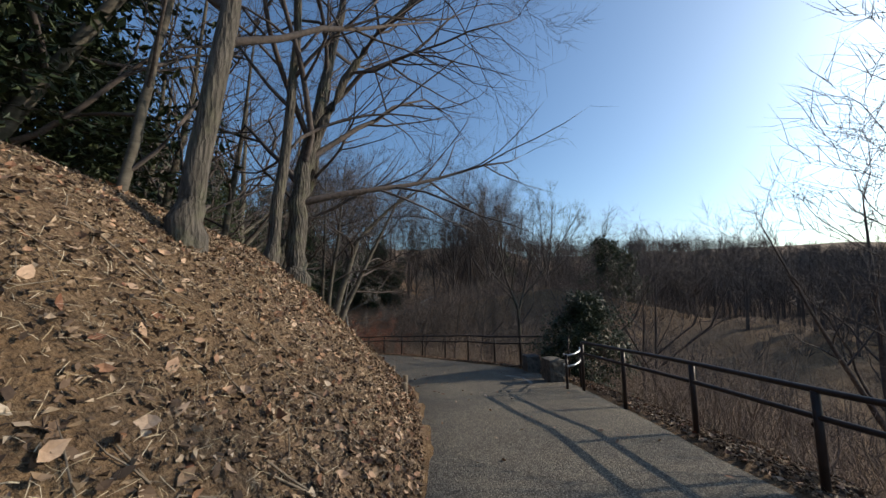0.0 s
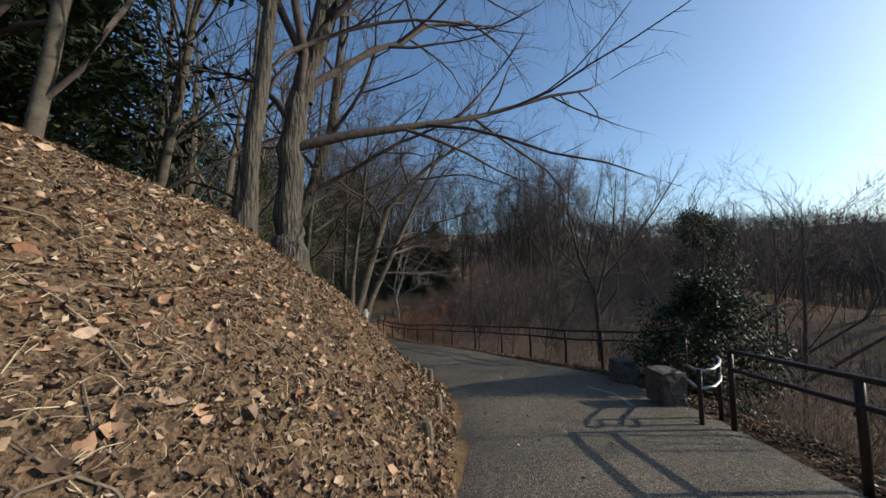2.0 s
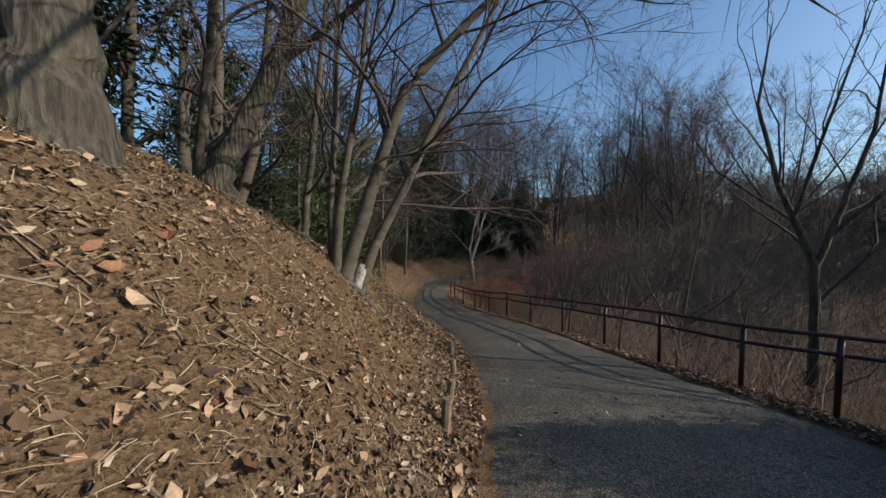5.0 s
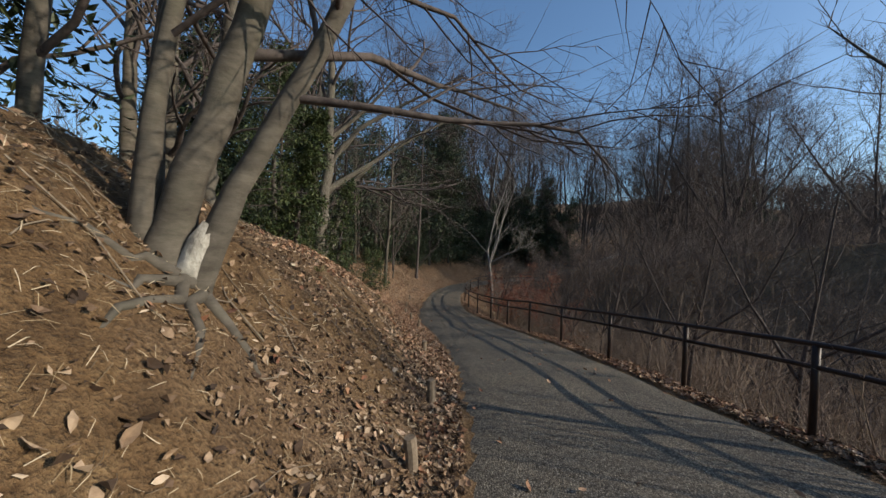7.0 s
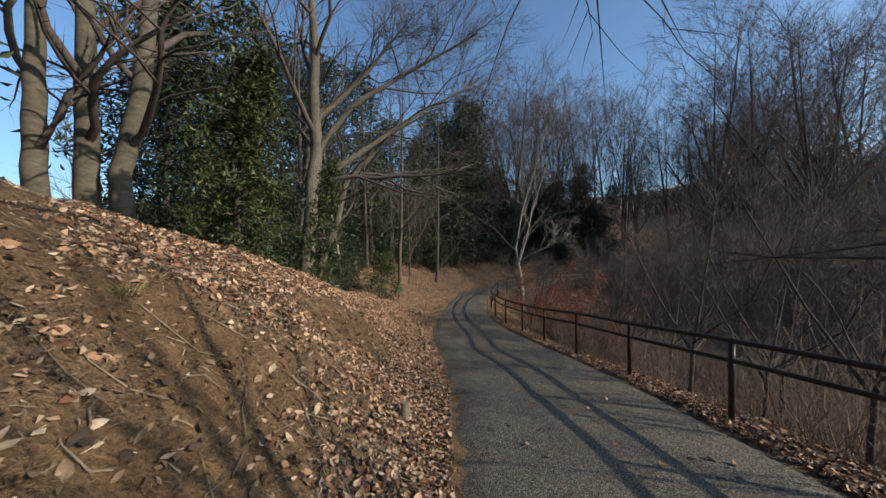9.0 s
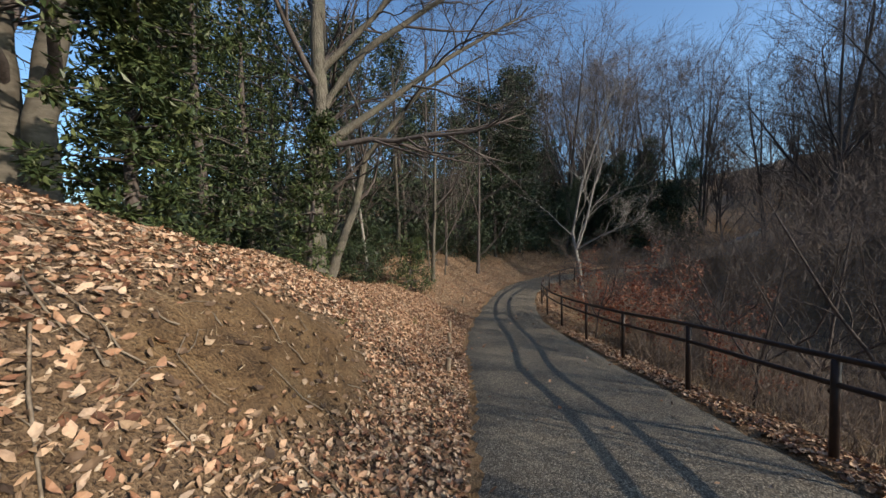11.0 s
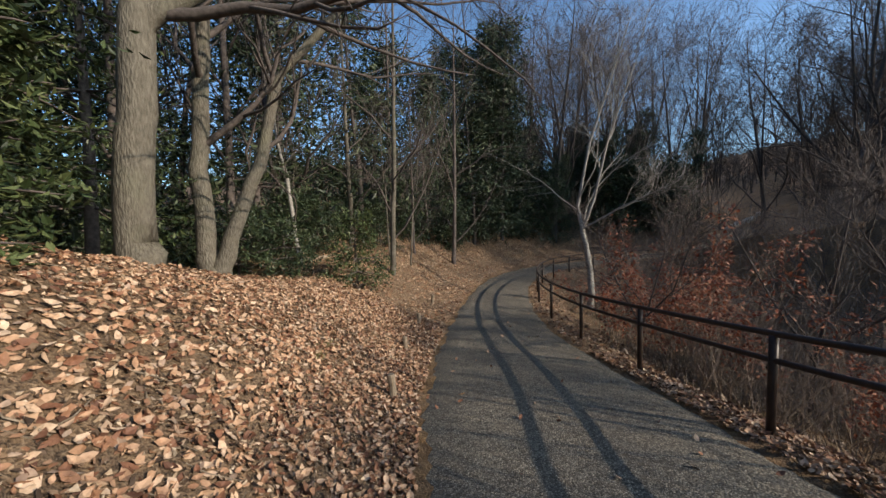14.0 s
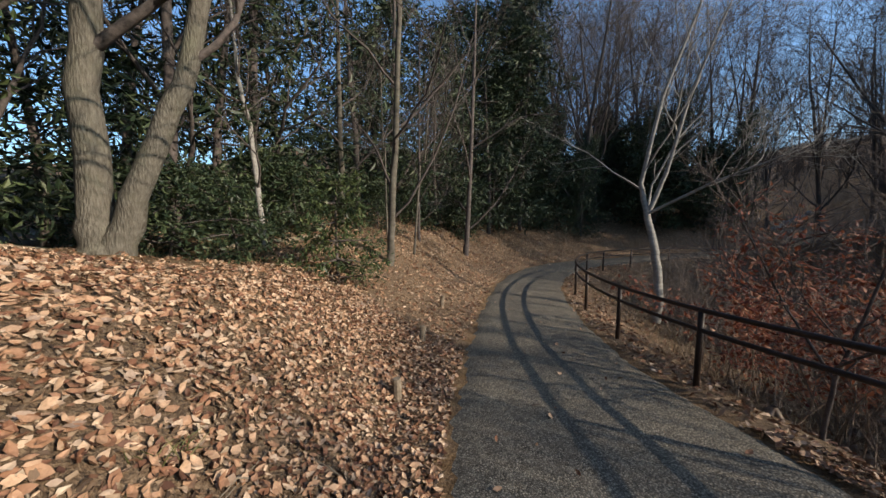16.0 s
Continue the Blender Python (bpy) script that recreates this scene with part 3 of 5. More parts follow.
for k, (x, y, r, dx, dy, h) in enumerate([(-5.4, 5.4, 0.085, 0.8, 0.3, 9), (-7.6, 5.0, 0.13, 3.0, 1.2, 9), (-6.6, 9.7, 0.1, 0.5, 0.4, 9), (-6.3, 7.6, 0.09, 0.7, 0.5, 9), (-7.4, 8.4, 0.1, 0.9, 0.2, 10), (-5.3, 10.9, 0.07, 0.3, 0.6, 8), (-8.9, 9.6, 0.11, 0.2, 0.3, 9)]):
    bare_tree("slender_tree", "slender leaning grey tree, bare of leaves, on the crest", stand(x, y), 30 + k, [
        [(0, 0, 0, r * 1.2), (0.04 * dx, 0, 0.5, r), (0.3 * dx, 0.3 * dy, 2.5, r * 0.85), (0.7 * dx, 0.6 * dy, 5, r * 0.6), (dx, dy, h, 0.02)],
    ], SMOOTH_BARK, group=BANK_TREES, limbs=9, shoots=8, first=0.3, reach=0.5)

LOWER_TREES = "trees on the level ground above the path"
bare_tree("beech_tree", "tall straight tree with a thick grey trunk and long limbs", stand(-11.25, 17.6, 0.1), 41, [
    [(0, 0, 0, 0.275), (0.02, 0.02, 0.45, 0.235), (0.12, 0.1, 2.2, 0.215), (0.2, 0.3, 4.6, 0.19), (0.2, 0.3, 8, 0.13), (0.2, 0.3, 13, 0.04)],
    [(0.14, 0.14, 3.3, 0.12), (0.9, 1.2, 4.3, 0.09), (2.3, 3.0, 6.0, 0.06), (3.6, 4.8, 7.4, 0.025)],
    [(0.18, 0.2, 4.3, 0.11), (0.9, 1.2, 6.0, 0.09), (2.2, 2.7, 7.4, 0.06), (4.0, 4.0, 8.6, 0.03)],
    [(0.16, 0.16, 5.2, 0.09), (1.2, 1.4, 6.9, 0.06), (2.4, 2.2, 8.6, 0.025)],
], GREY_BARK, group=LOWER_TREES, roots=0.22, limbs=11, shoots=12, first=0.5, rise=0.02, twig=0.75, reach=0.55, spread=0.95)
bare_tree("forked_tree", "forked tree whose rough grey trunk splits near the ground", stand(-13.52, 19.22, 0.1), 42, [
    [(0, 0, 0, 0.29), (-0.1, -0.05, 0.6, 0.2), (-0.22, -0.08, 2.4, 0.18), (-0.1, 0.1, 4.8, 0.15), (0.1, 0.2, 8, 0.09), (0.2, 0.2, 11, 0.03)],
    [(0.08, 0.08, 0.1, 0.2), (0.25, 0.3, 0.9, 0.16), (0.6, 0.85, 2.5, 0.135), (0.9, 1.2, 4.4, 0.11), (2.2, 2.6, 6.6, 0.06), (4.0, 4.0, 7.8, 0.02)],
], GREY_BARK, group=LOWER_TREES, roots=0.2, limbs=9, shoots=9, first=0.4, rise=0.02, reach=0.55)
for k, (x, y, r, dx, dy, h, m) in enumerate([(-14.8, 21.95, 0.065, -0.9, -0.3, 7, PALE_BARK), (-13.35, 24.4, 0.095, 0.3, 0.2, 11, SMOOTH_BARK), (-14.4, 29.4, 0.1, 0.1, 0.3, 12, TWIG), (-16.4, 25.1, 0.1, -0.3, 0.1, 10, SMOOTH_BARK), (-13.9, 25.9, 0.035, 0.5, 0.1, 5, SMOOTH_BARK), (-14.3, 25.2, 0.03, -0.4, 0.1, 5, SMOOTH_BARK), (-14.9, 27.2, 0.05, -0.4, 0.4, 7, TWIG), (-18.0, 23.0, 0.16, 0.2, 0.2, 12, TWIG), (-16.2, 20.6, 0.13, 0.1, 0.1, 12, TWIG), (-15.8, 18.0, 0.12, 0.1, 0.3, 11, TWIG), (-17.4, 28.2, 0.13, 0, 0.2, 12, TWIG)]):
    bare_tree("slender_tree", "thin upright tree with a small bare crown at the wood's edge", stand(x, y), 50 + k, [
        [(0, 0, 0, r * 1.25), (0.1 * dx, 0.1 * dy, 0.6, r), (0.4 * dx, 0.4 * dy, 2.8, r * 0.85), (0.7 * dx, 0.7 * dy, 5 * h / 9, r * 0.65), (dx, dy, h, 0.015)],
    ], m, group=LOWER_TREES, limbs=9, shoots=8, first=0.3, twig=0.5, reach=0.42)

bare_tree("birch_tree", "young pale-barked tree forking above a kink beside the fence", (-7.72, 27.35, -3.2), 71, [
    [(0, 0, 0, 0.105), (0.0, 0.05, 0.8, 0.092), (-0.12, 0.2, 1.6, 0.085), (-0.36, 0.45, 2.4, 0.075), (-0.55, 0.6, 3.2, 0.05), (-0.25, 0.8, 5.2, 0.04), (0.35, 1.0, 7.2, 0.025), (0.9, 1.1, 9, 0.01)],
    [(-0.36, 0.45, 2.4, 0.06), (-0.05, 0.6, 3.4, 0.045), (0.3, 0.8, 5.2, 0.035), (1.0, 1.0, 7.4, 0.012)],
    [(-0.3, 0.4, 2.5, 0.035), (0.8, 0.2, 3.1, 0.028), (2.2, 0.0, 3.7, 0.008)],
], PALE_BARK, PALE_BARK, limbs=7, shoots=7, first=0.4, twig=0.45, rise=0.09, thin=0.004)
bare_tree("cherry_tree", "small vase-shaped bare cherry rising behind the fence", (2.98, 13.35, -1.35), 72, [
    [(0, 0, 0, 0.088), (0, 0, 0.7, 0.07), (-0.05, 0, 1.9, 0.06), (-0.5, 0.1, 3.2, 0.039), (-0.75, 0.3, 4.6, 0.027), (-0.6, 0.3, 6.1, 0.006)],
    [(-0.05, 0, 1.9, 0.052), (0.25, 0.1, 2.8, 0.039), (0.55, 0.1, 4.0, 0.027), (0.75, 0.2, 5.9, 0.006)],
    [(0.15, 0.05, 2.4, 0.039), (0.9, -0.1, 3.4, 0.03), (1.7, -0.2, 4.6, 0.02), (2.4, -0.3, 5.8, 0.006)],
    [(-0.3, 0.05, 2.7, 0.029), (-0.2, -0.4, 3.9, 0.022), (0.1, -0.7, 5.6, 0.006)],
    [(-0.3, 0.05, 2.6, 0.025), (-1.1, 0.9, 3.6, 0.022), (-1.6, 1.8, 5.0, 0.007)],
], OAK_BARK, limbs=6, shoots=6, first=0.25, twig=0.5, rise=0.12, thin=0.004, depth=1, spread=0.6)
# The four with 13 limbs stand unseen, added for their shadows on the path.
for k, (x, y, h, r, n) in enumerate([(10.5, 8.3, 8.2, 0.085, 8), (-1.2, 20.85, 4.8, 0.04, 8), (0.5, 17.7, 4.4, 0.034, 8), (-2.6, 22.3, 3.6, 0.028, 7), (1.7, 16.2, 4.6, 0.036, 8), (-0.2, 19.4, 4.0, 0.03, 8), (6.6, 2.7, 6.2, 0.06, 13), (7.7, 3.9, 6.8, 0.065, 13), (8.4, 1.9, 7.4, 0.07, 13), (6.2, 1.2, 6.4, 0.06, 13), (5.6, 13.2, 6.2, 0.05, 8), (-3.4, 25.4, 4.4, 0.035, 7), (-5.9, 23.3, 2.6, 0.02, 5), (4.5, 17.0, 3.6, 0.03, 7), (5.2, 23.5, 4.2, 0.04, 7), (3.0, 28.0, 4.6, 0.045, 7), (9.0, 20.0, 4.6, 0.045, 7), (2.4, 20.5, 4.0, 0.035, 7), (7.8, 12.8, 7.0, 0.06, 7), (8.4, 14.6, 7.4, 0.06, 7), (-1.6, 23.6, 4.8, 0.04, 7), (0.6, 22.2, 5.2, 0.045, 7)]):
    bare_tree("ravine_tree", "spreading bare tree growing from the ravine below the fence", stand(x, y), 80 + k, [
        [(0, 0, 0, r * 1.2), (0.05, 0.05, 0.25 * h, r), (0.2, 0.1, 0.5 * h, r * 0.7), (0.5, 0.3, h, 0.01)],
        [(0.05, 0.05, 0.25 * h, r * 0.8), (-0.25 * h * 0.5, 0.1, 0.5 * h, r * 0.5), (-0.3 * h, 0.2, 0.9 * h, 0.01)],
        [(0.05, 0.05, 0.3 * h, r * 0.7), (0.2 * h, -0.15 * h, 0.55 * h, r * 0.5), (0.3 * h, -0.25 * h, 0.9 * h, 0.01)],
    ], TWIG, group="bare trees in the ravine", limbs=n, shoots=7, first=0.3, twig=0.6, rise=0.08)

# ---- evergreens near the walk ----
leafy_tree("holly_bush", "tall dense glossy evergreen shrub on the crest", stand(-7.55, 13.85), 101, 3.5, 0.62, GREEN_LEAF, 8500, 0.095, 0.02, 0.07, 0.25, layers=10, category="evergreen shrub", group="evergreens on the bank")
leafy_tree("holly_bush", "broad-leaved evergreen shrub with drooping shoots", stand(-8.85, 16.3), 102, 3.2, 0.45, GREEN_LEAF, 3600, 0.1, 0.02, 0.06, 0.3, layers=9, category="evergreen shrub", group="evergreens on the bank")
leafy_tree("holly_bush", "low evergreen undergrowth below the trees", stand(-12.5, 22.3), 103, 2.2, 1.0, GREEN_LEAF, 3500, 0.11, 0.02, 0.04, 0.3, layers=6, category="evergreen shrub", group="evergreens on the bank")
# Leaves take the darker green so the backlit side's shade is in their colour.
leafy_tree("camellia_bush", "dark rounded evergreen bush behind the stone blocks", stand(4.1, 10.6, 0.05), 105, 2.8, 1.5, DARK_LEAF, 18000, 0.1, 0.02, 0.06, 0.15, layers=10, category="evergreen shrub")

for k, (x, y, h, r) in enumerate([(5.4, 38.5, 11.5, 0.16), (2.3, 46.5, 12.5, 0.2), (11.0, 36.0, 9.5, 0.13)]):
    bare_tree("fan_shaped_tree", "wide fan-shaped bare tree standing on the far slope", stand(x, y), 120 + k, [
        [(0, 0, 0, r * 1.3), (0, 0, 0.12 * h, r), (0.05 * h, 0, 0.45 * h, r * 0.5), (0.1 * h, 0, h, 0.015)],
        [(0, 0, 0.14 * h, r * 0.7), (-0.22 * h, 0.02 * h, 0.5 * h, r * 0.4), (-0.42 * h, 0, 0.88 * h, 0.015)],
        [(0, 0, 0.14 * h, r * 0.7), (0.24 * h, 0.05 * h, 0.5 * h, r * 0.4), (0.46 * h, 0.1 * h, 0.85 * h, 0.015)],
        [(0, 0, 0.16 * h, r * 0.6), (-0.08 * h, -0.16 * h, 0.5 * h, r * 0.35), (-0.14 * h, -0.3 * h, 0.95 * h, 0.015)],
    ], TWIG, group="bare woodland trees", limbs=10, shoots=9, first=0.2, twig=0.9, rise=0.07, thin=0.008, reach=0.45, spread=0.6, coarse=True)


# ---- woods: a few trees are grown, then repeated ----
def copies(makers, places, seed, lo=0.8, hi=1.25, sink=0.1):
    rng = random.Random(seed)
    used = set()
    for x, y, *size in places:
        k = rng.randrange(len(makers))
        sc = rng.uniform(lo, hi) * (size[0] if size else 1)
        m = Matrix.Translation((x, y, ground(x, y) - sink)) @ Matrix.Rotation(rng.random() * 6.283, 4, "Z")
        if k not in used:
            used.add(k)
            makers[k].matrix_basis = m
            ob = makers[k]
        else:
            ob = copy_thing(makers[k], m)
        ob.scale = (sc, sc, sc * rng.uniform(0.9, 1.1))
    for k, ob in enumerate(makers):
        if k not in used:
            ob.location = (60 + k, 30, ground(60 + k, 30))


def scatter(seed, count, x0, x1, y0, y1, gap, keep):
    rng, out = random.Random(seed), []
    for _ in range(count * 30):
        if len(out) >= count:
            break
        x, y = rng.uniform(x0, x1), rng.uniform(y0, y1)
        z, s, left, right = land(x, y)
        if keep(x, y, float(s), float(left), float(right)) and all((x - a) ** 2 + (y - b) ** 2 > gap * gap for a, b in out):
            out.append((x, y))
    return out


def wood_tree(k, h):
    rng = random.Random(200 + k)
    r = 0.0085 * h
    a, b = rng.uniform(-0.08, 0.08) * h, rng.uniform(-0.08, 0.08) * h
    return bare_tree("woodland_tree", "bare grey-brown woodland tree with a fine twiggy crown", (0, 0, 0), 300 + k, [
        [(0, 0, 0, r * 1.3), (0, 0, 0.1 * h, r), (a * 0.4, b * 0.4, 0.4 * h, r * 0.75), (a, b, 0.7 * h, r * 0.45), (a * 1.4, b * 1.2, h, 0.012)],
        [(a * 0.2, b * 0.2, 0.25 * h, r * 0.6), (a + 0.12 * h, b * 0.5, 0.55 * h, r * 0.4), (a + 0.2 * h, b, 0.9 * h, 0.01)],
    ], TWIG, group="bare woodland trees", limbs=9 if k < 4 else 11, shoots=8 if k < 4 else 14, depth=2 if k < 4 else 1, first=0.1, twig=0.11 * h if k < 4 else 0.16 * h, rise=0.08, thin=0.009 if k < 4 else 0.013, spread=0.7, coarse=True)


wood_a = [wood_tree(k, h) for k, h in enumerate((13, 14.5, 12, 15))]
woods = scatter(1, 44, -19, 8, 33.5, 56, 1.9, lambda x, y, s, l, r: (l > 3.5 and y > 35) or (r > 9 and y > 47 and x > -4) or (r > 2.5 and y > 40) or y > 48)
copies(wood_a, woods, 5)
wood_b = [wood_tree(4 + k, h) for k, h in enumerate((9, 8, 10))]
hills = scatter(15, 20, -9, 10, 42, 75, 2.2, lambda x, y, s, l, r: y > 47)
hills += scatter(2, 40, -25, 45, 38, 72, 3.0, lambda x, y, s, l, r: r > 20 or l > 22)
copies(wood_b, hills, 6, 0.8, 1.2)
# left skyline, seen between the trunks
copies([wood_tree(7, 8)], scatter(4, 9, -40, -17, 4, 24, 3.0, lambda x, y, s, l, r: l > 12), 7)

conifers = [leafy_tree("conifer", "dark evergreen conifer with ragged hanging boughs", (0, 0, 0), 400 + k, h, w, DARK_LEAF, 5600, 0.36, 0.06, 0.13, 0.3, 0.2, 15, "evergreens in the wood", "conifer") for k, (h, w) in enumerate(((12, 2.7), (10, 3.0), (13, 2.9)))]
grove = [(-16.5, 16.8), (-17.6, 18.8), (-19.2, 16.2), (-15.4, 15.4), (-17.2, 21.8), (-18.9, 24.4), (-17.6, 26.6), (-19.4, 28.8), (-17.0, 30.6), (-18.5, 33.5), (-16.0, 33.8), (-17.5, 37), (-15.2, 38.6, 0.6), (-13.6, 41.5, 0.6), (-17.5, 41), (-11.2, 43.5, 0.6), (-15, 45.5, 0.6), (-20.5, 20.4), (-21.5, 31), (-10.2, 7.2), (-12.8, 5.2), (-9.0, 3.4), (-8.5, 46.0, 0.6), (-6.4, 43.6, 0.6), (-11.8, 2.0), (-13.0, 39.6, 0.6), (-15.6, 36.6), (-12.6, 45.0, 0.6), (-16.8, 39.0), (-14.0, 48.0, 0.6), (-10.0, 47.5, 0.6), (-19.5, 36)]
copies(conifers, grove, 8, 0.75, 1.15)
dark_bush = [leafy_tree("evergreen_tree", "dark round evergreen standing out of the bare wood", (0, 0, 0), 420, 5.5, 2.2, DARK_LEAF, 6000, 0.26, 0.05, 0.12, 0.1, 0.4, 9, "evergreens in the wood")]
copies(dark_bush, [(14.8, 30.0), (16.8, 31.5), (-9.6, 42.6), (-7.2, 44.0), (19, 36), (8, 46)], 9, 0.8, 1.2)
shade = [leafy_tree("evergreen_tree", "broad dark evergreen with low spreading boughs", (0, 0, 0), 460 + k, h, w, DARK_LEAF, 9000, 0.24, low_f, 0.15, 0.15, 0.42, 11, "evergreens in the wood") for k, (h, w, low_f) in enumerate(((9, 3.2, 0.12), (8, 3.6, 0.2)))]
copies(shade, [(-8.6, 6.4), (-7.9, 3.9), (-10.6, 8.4), (-10.2, 2.2), (-17.4, 44.6), (-13.4, 47.4, 0.8), (-9.4, 50.0, 0.7), (-11.6, 44.4, 0.75), (-14.4, 51.5, 0.8), (-18.6, 49), (-20, 43)], 17, 0.85, 1.15)
# Shade under the wood is put into the laurels' darker leaf colour.
under = [leafy_tree("laurel_shrub", "broad-leaved evergreen shrub in the shade of the wood", (0, 0, 0), 430 + k, 2.3, 1.3, DARK_LEAF, 3200, 0.13, 0.02, 0.04, 0.25, 0.45, 6, "laurel undergrowth", "evergreen shrub") for k in range(2)]
copies(under, [(-15.6, 23.2), (-17.3, 24.0), (-14.9, 20.2), (-15.9, 26.2), (-16.8, 28.9), (-15.9, 31.2), (-16.4, 35.4), (-14.3, 17.4), (-15.9, 21.9), (-11.9, 15.9), (-10.4, 15.4), (-17.6, 19.6), (-13.4, 20.9), (-8.3, 8.2), (-7.7, 6.3), (-9.6, 5.0)], 10, 0.7, 1.15)

# ---- brush in the ravine and by the fence ----
brush = [thicket("brush_shrub", "leafless tangle of thin brown stems below the fence", (0, 0, 0), 500 + k, 22, h, 1.2, BRUSH, "brush below the fence", 8) for k, h in enumerate((1.5, 2.3, 1.9))]
near = scatter(11, 80, -8, 9, 1, 32, 0.75, lambda x, y, s, l, r: 1.5 < r < 6.5 and s > 5)
mid = scatter(12, 55, -8, 24, -4, 44, 1.3, lambda x, y, s, l, r: 5 < r < 20 and s > 3)
copies(brush, near + mid + scatter(14, 25, -6, 30, 14, 52, 1.8, lambda x, y, s, l, r: 8 < r < 32), 12, 0.7, 1.25, 0.05)
red = [thicket("red_leaved_shrub", "young oak still holding withered red-brown leaves", (0, 0, 0), 520, 6, 2.9, 0.7, BRUSH, "shrubs with withered leaves", 8, 1200, RED_LEAF)]
copies(red, [(-5.0, 26.1), (-4.2, 24.8), (-6.2, 23.7), (-3.3, 24.2), (-5.2, 28.9), (-5.3, 24.9)], 13, 0.8, 1.2, 0.05)
leafy_tree("evergreen_oak", "tall dark evergreen with drooping leathery leaves", stand(-10.1, 15.0), 440, 6.8, 1.3, GREEN_LEAF, 5000, 0.12, 0.1, 0.1, 0.35, 0.4, 12, "evergreens on the bank")


def undergrowth(name, label, seed, count, x0, x1, y0, y1, lo, hi, thick, weight, material=None):
    """Thin bent stalks with a side shoot each, far too many to count."""
    rng = np.random.default_rng(seed)
    px, py = [], []
    while sum(map(len, px)) < count:
        x, y = rng.uniform(x0, x1, 20000), rng.uniform(y0, y1, 20000)
        z, s, left, right = land(x, y)
        keep = rng.random(20000) < weight(x, y, s, left, right) * np.clip(0.55 + 1.3 * waves(x * 0.5, y * 0.5 + 2), 0.08, 1)
        px.append(x[keep])
        py.append(y[keep])
    x, y = np.concatenate(px)[:count], np.concatenate(py)[:count]
    z = land(x, y)[0]
    k = len(x)
    h = rng.uniform(lo, hi, k) * np.clip(0.8 + 0.7 * waves(x * 0.7, y * 0.7), 0.35, 1.5)

    def way(spread):
        t, lean = rng.uniform(0, 6.283, k), rng.uniform(0, spread, k)
        v = np.stack([np.cos(t) * lean, np.sin(t) * lean, np.ones(k)], 1)
        return v / np.linalg.norm(v, axis=1)[:, None]

    base = np.stack([x, y, z - 0.05], 1)
    bend = base + way(1.0) * (h * 0.45)[:, None]
    tips = [(base, bend + way(0.9) * (h * 0.12)[:, None], 1.0), (bend, bend + way(1.7) * (h * 0.55)[:, None], 0.7), (bend, bend + way(2.4) * (h * 0.5)[:, None], 0.55)]
    verts, faces, at = [], [], 0
    for a, b, w in tips:
        r, t = thick * w * rng.uniform(0.6, 1.3, k), rng.uniform(0, 6.283, k)
        ring = [a + np.stack([np.cos(t + q) * r, np.sin(t + q) * r, np.zeros(k)], 1) for q in (0, 2.094, 4.189)]
        verts.append(np.stack([*ring, b], 1).reshape(-1, 3))
        faces.append((np.array([[0, 1, 3], [1, 2, 3], [2, 0, 3]])[None] + (np.arange(k) * 4)[:, None, None]).reshape(-1, 3) + at)
        at += 4 * k
    me = bpy.data.meshes.new(name)
    me.from_pydata(np.concatenate(verts).tolist(), [], np.concatenate(faces).tolist())
    me.materials.append(material or UNDERGROWTH)
    tagged(new(name, me), label, "undergrowth", kind="stuff")


undergrowth("undergrowth", "dense brown leafless undergrowth filling the ravine", 31, 9500, -12, 28, -1, 48, 0.5, 1.9, 0.008, lambda x, y, s, l, r: np.where(r > 1.2, np.clip((r - 1.1) / 2, 0, 1) * np.exp(-np.maximum(r - 7, 0) / 14), 0))


def strewn(seed, count, x0, x1, y0, y1, weight):
    """Places picked at random where weight allows."""
    rng, out, got = np.random.default_rng(seed), [], 0
    while got < count:
        x, y = rng.uniform(x0, x1, 6000), rng.uniform(y0, y1, 6000)
        z, s, left, right = land(x, y)
        keep = rng.random(6000) < weight(x, y, s, left, right)
        out.append(np.stack([x[keep], y[keep]], 1))
        got += keep.sum()
    return np.concatenate(out)[:count]


def cones(a, b, r, rng):
    """Three-sided tapering stalks from a to b."""
    d = b - a
    d = d / np.maximum(np.linalg.norm(d, axis=1), 1e-6)[:, None]
    u = np.cross(d, rng.normal(0, 1, d.shape))
    u = u / np.maximum(np.linalg.norm(u, axis=1), 1e-6)[:, None]
    v = np.cross(d, u)
    ring = [a + (u * math.cos(q) + v * math.sin(q)) * r[:, None] for q in (0, 2.094, 4.189)]
    return np.stack([*ring, b], 1).reshape(-1, 3)


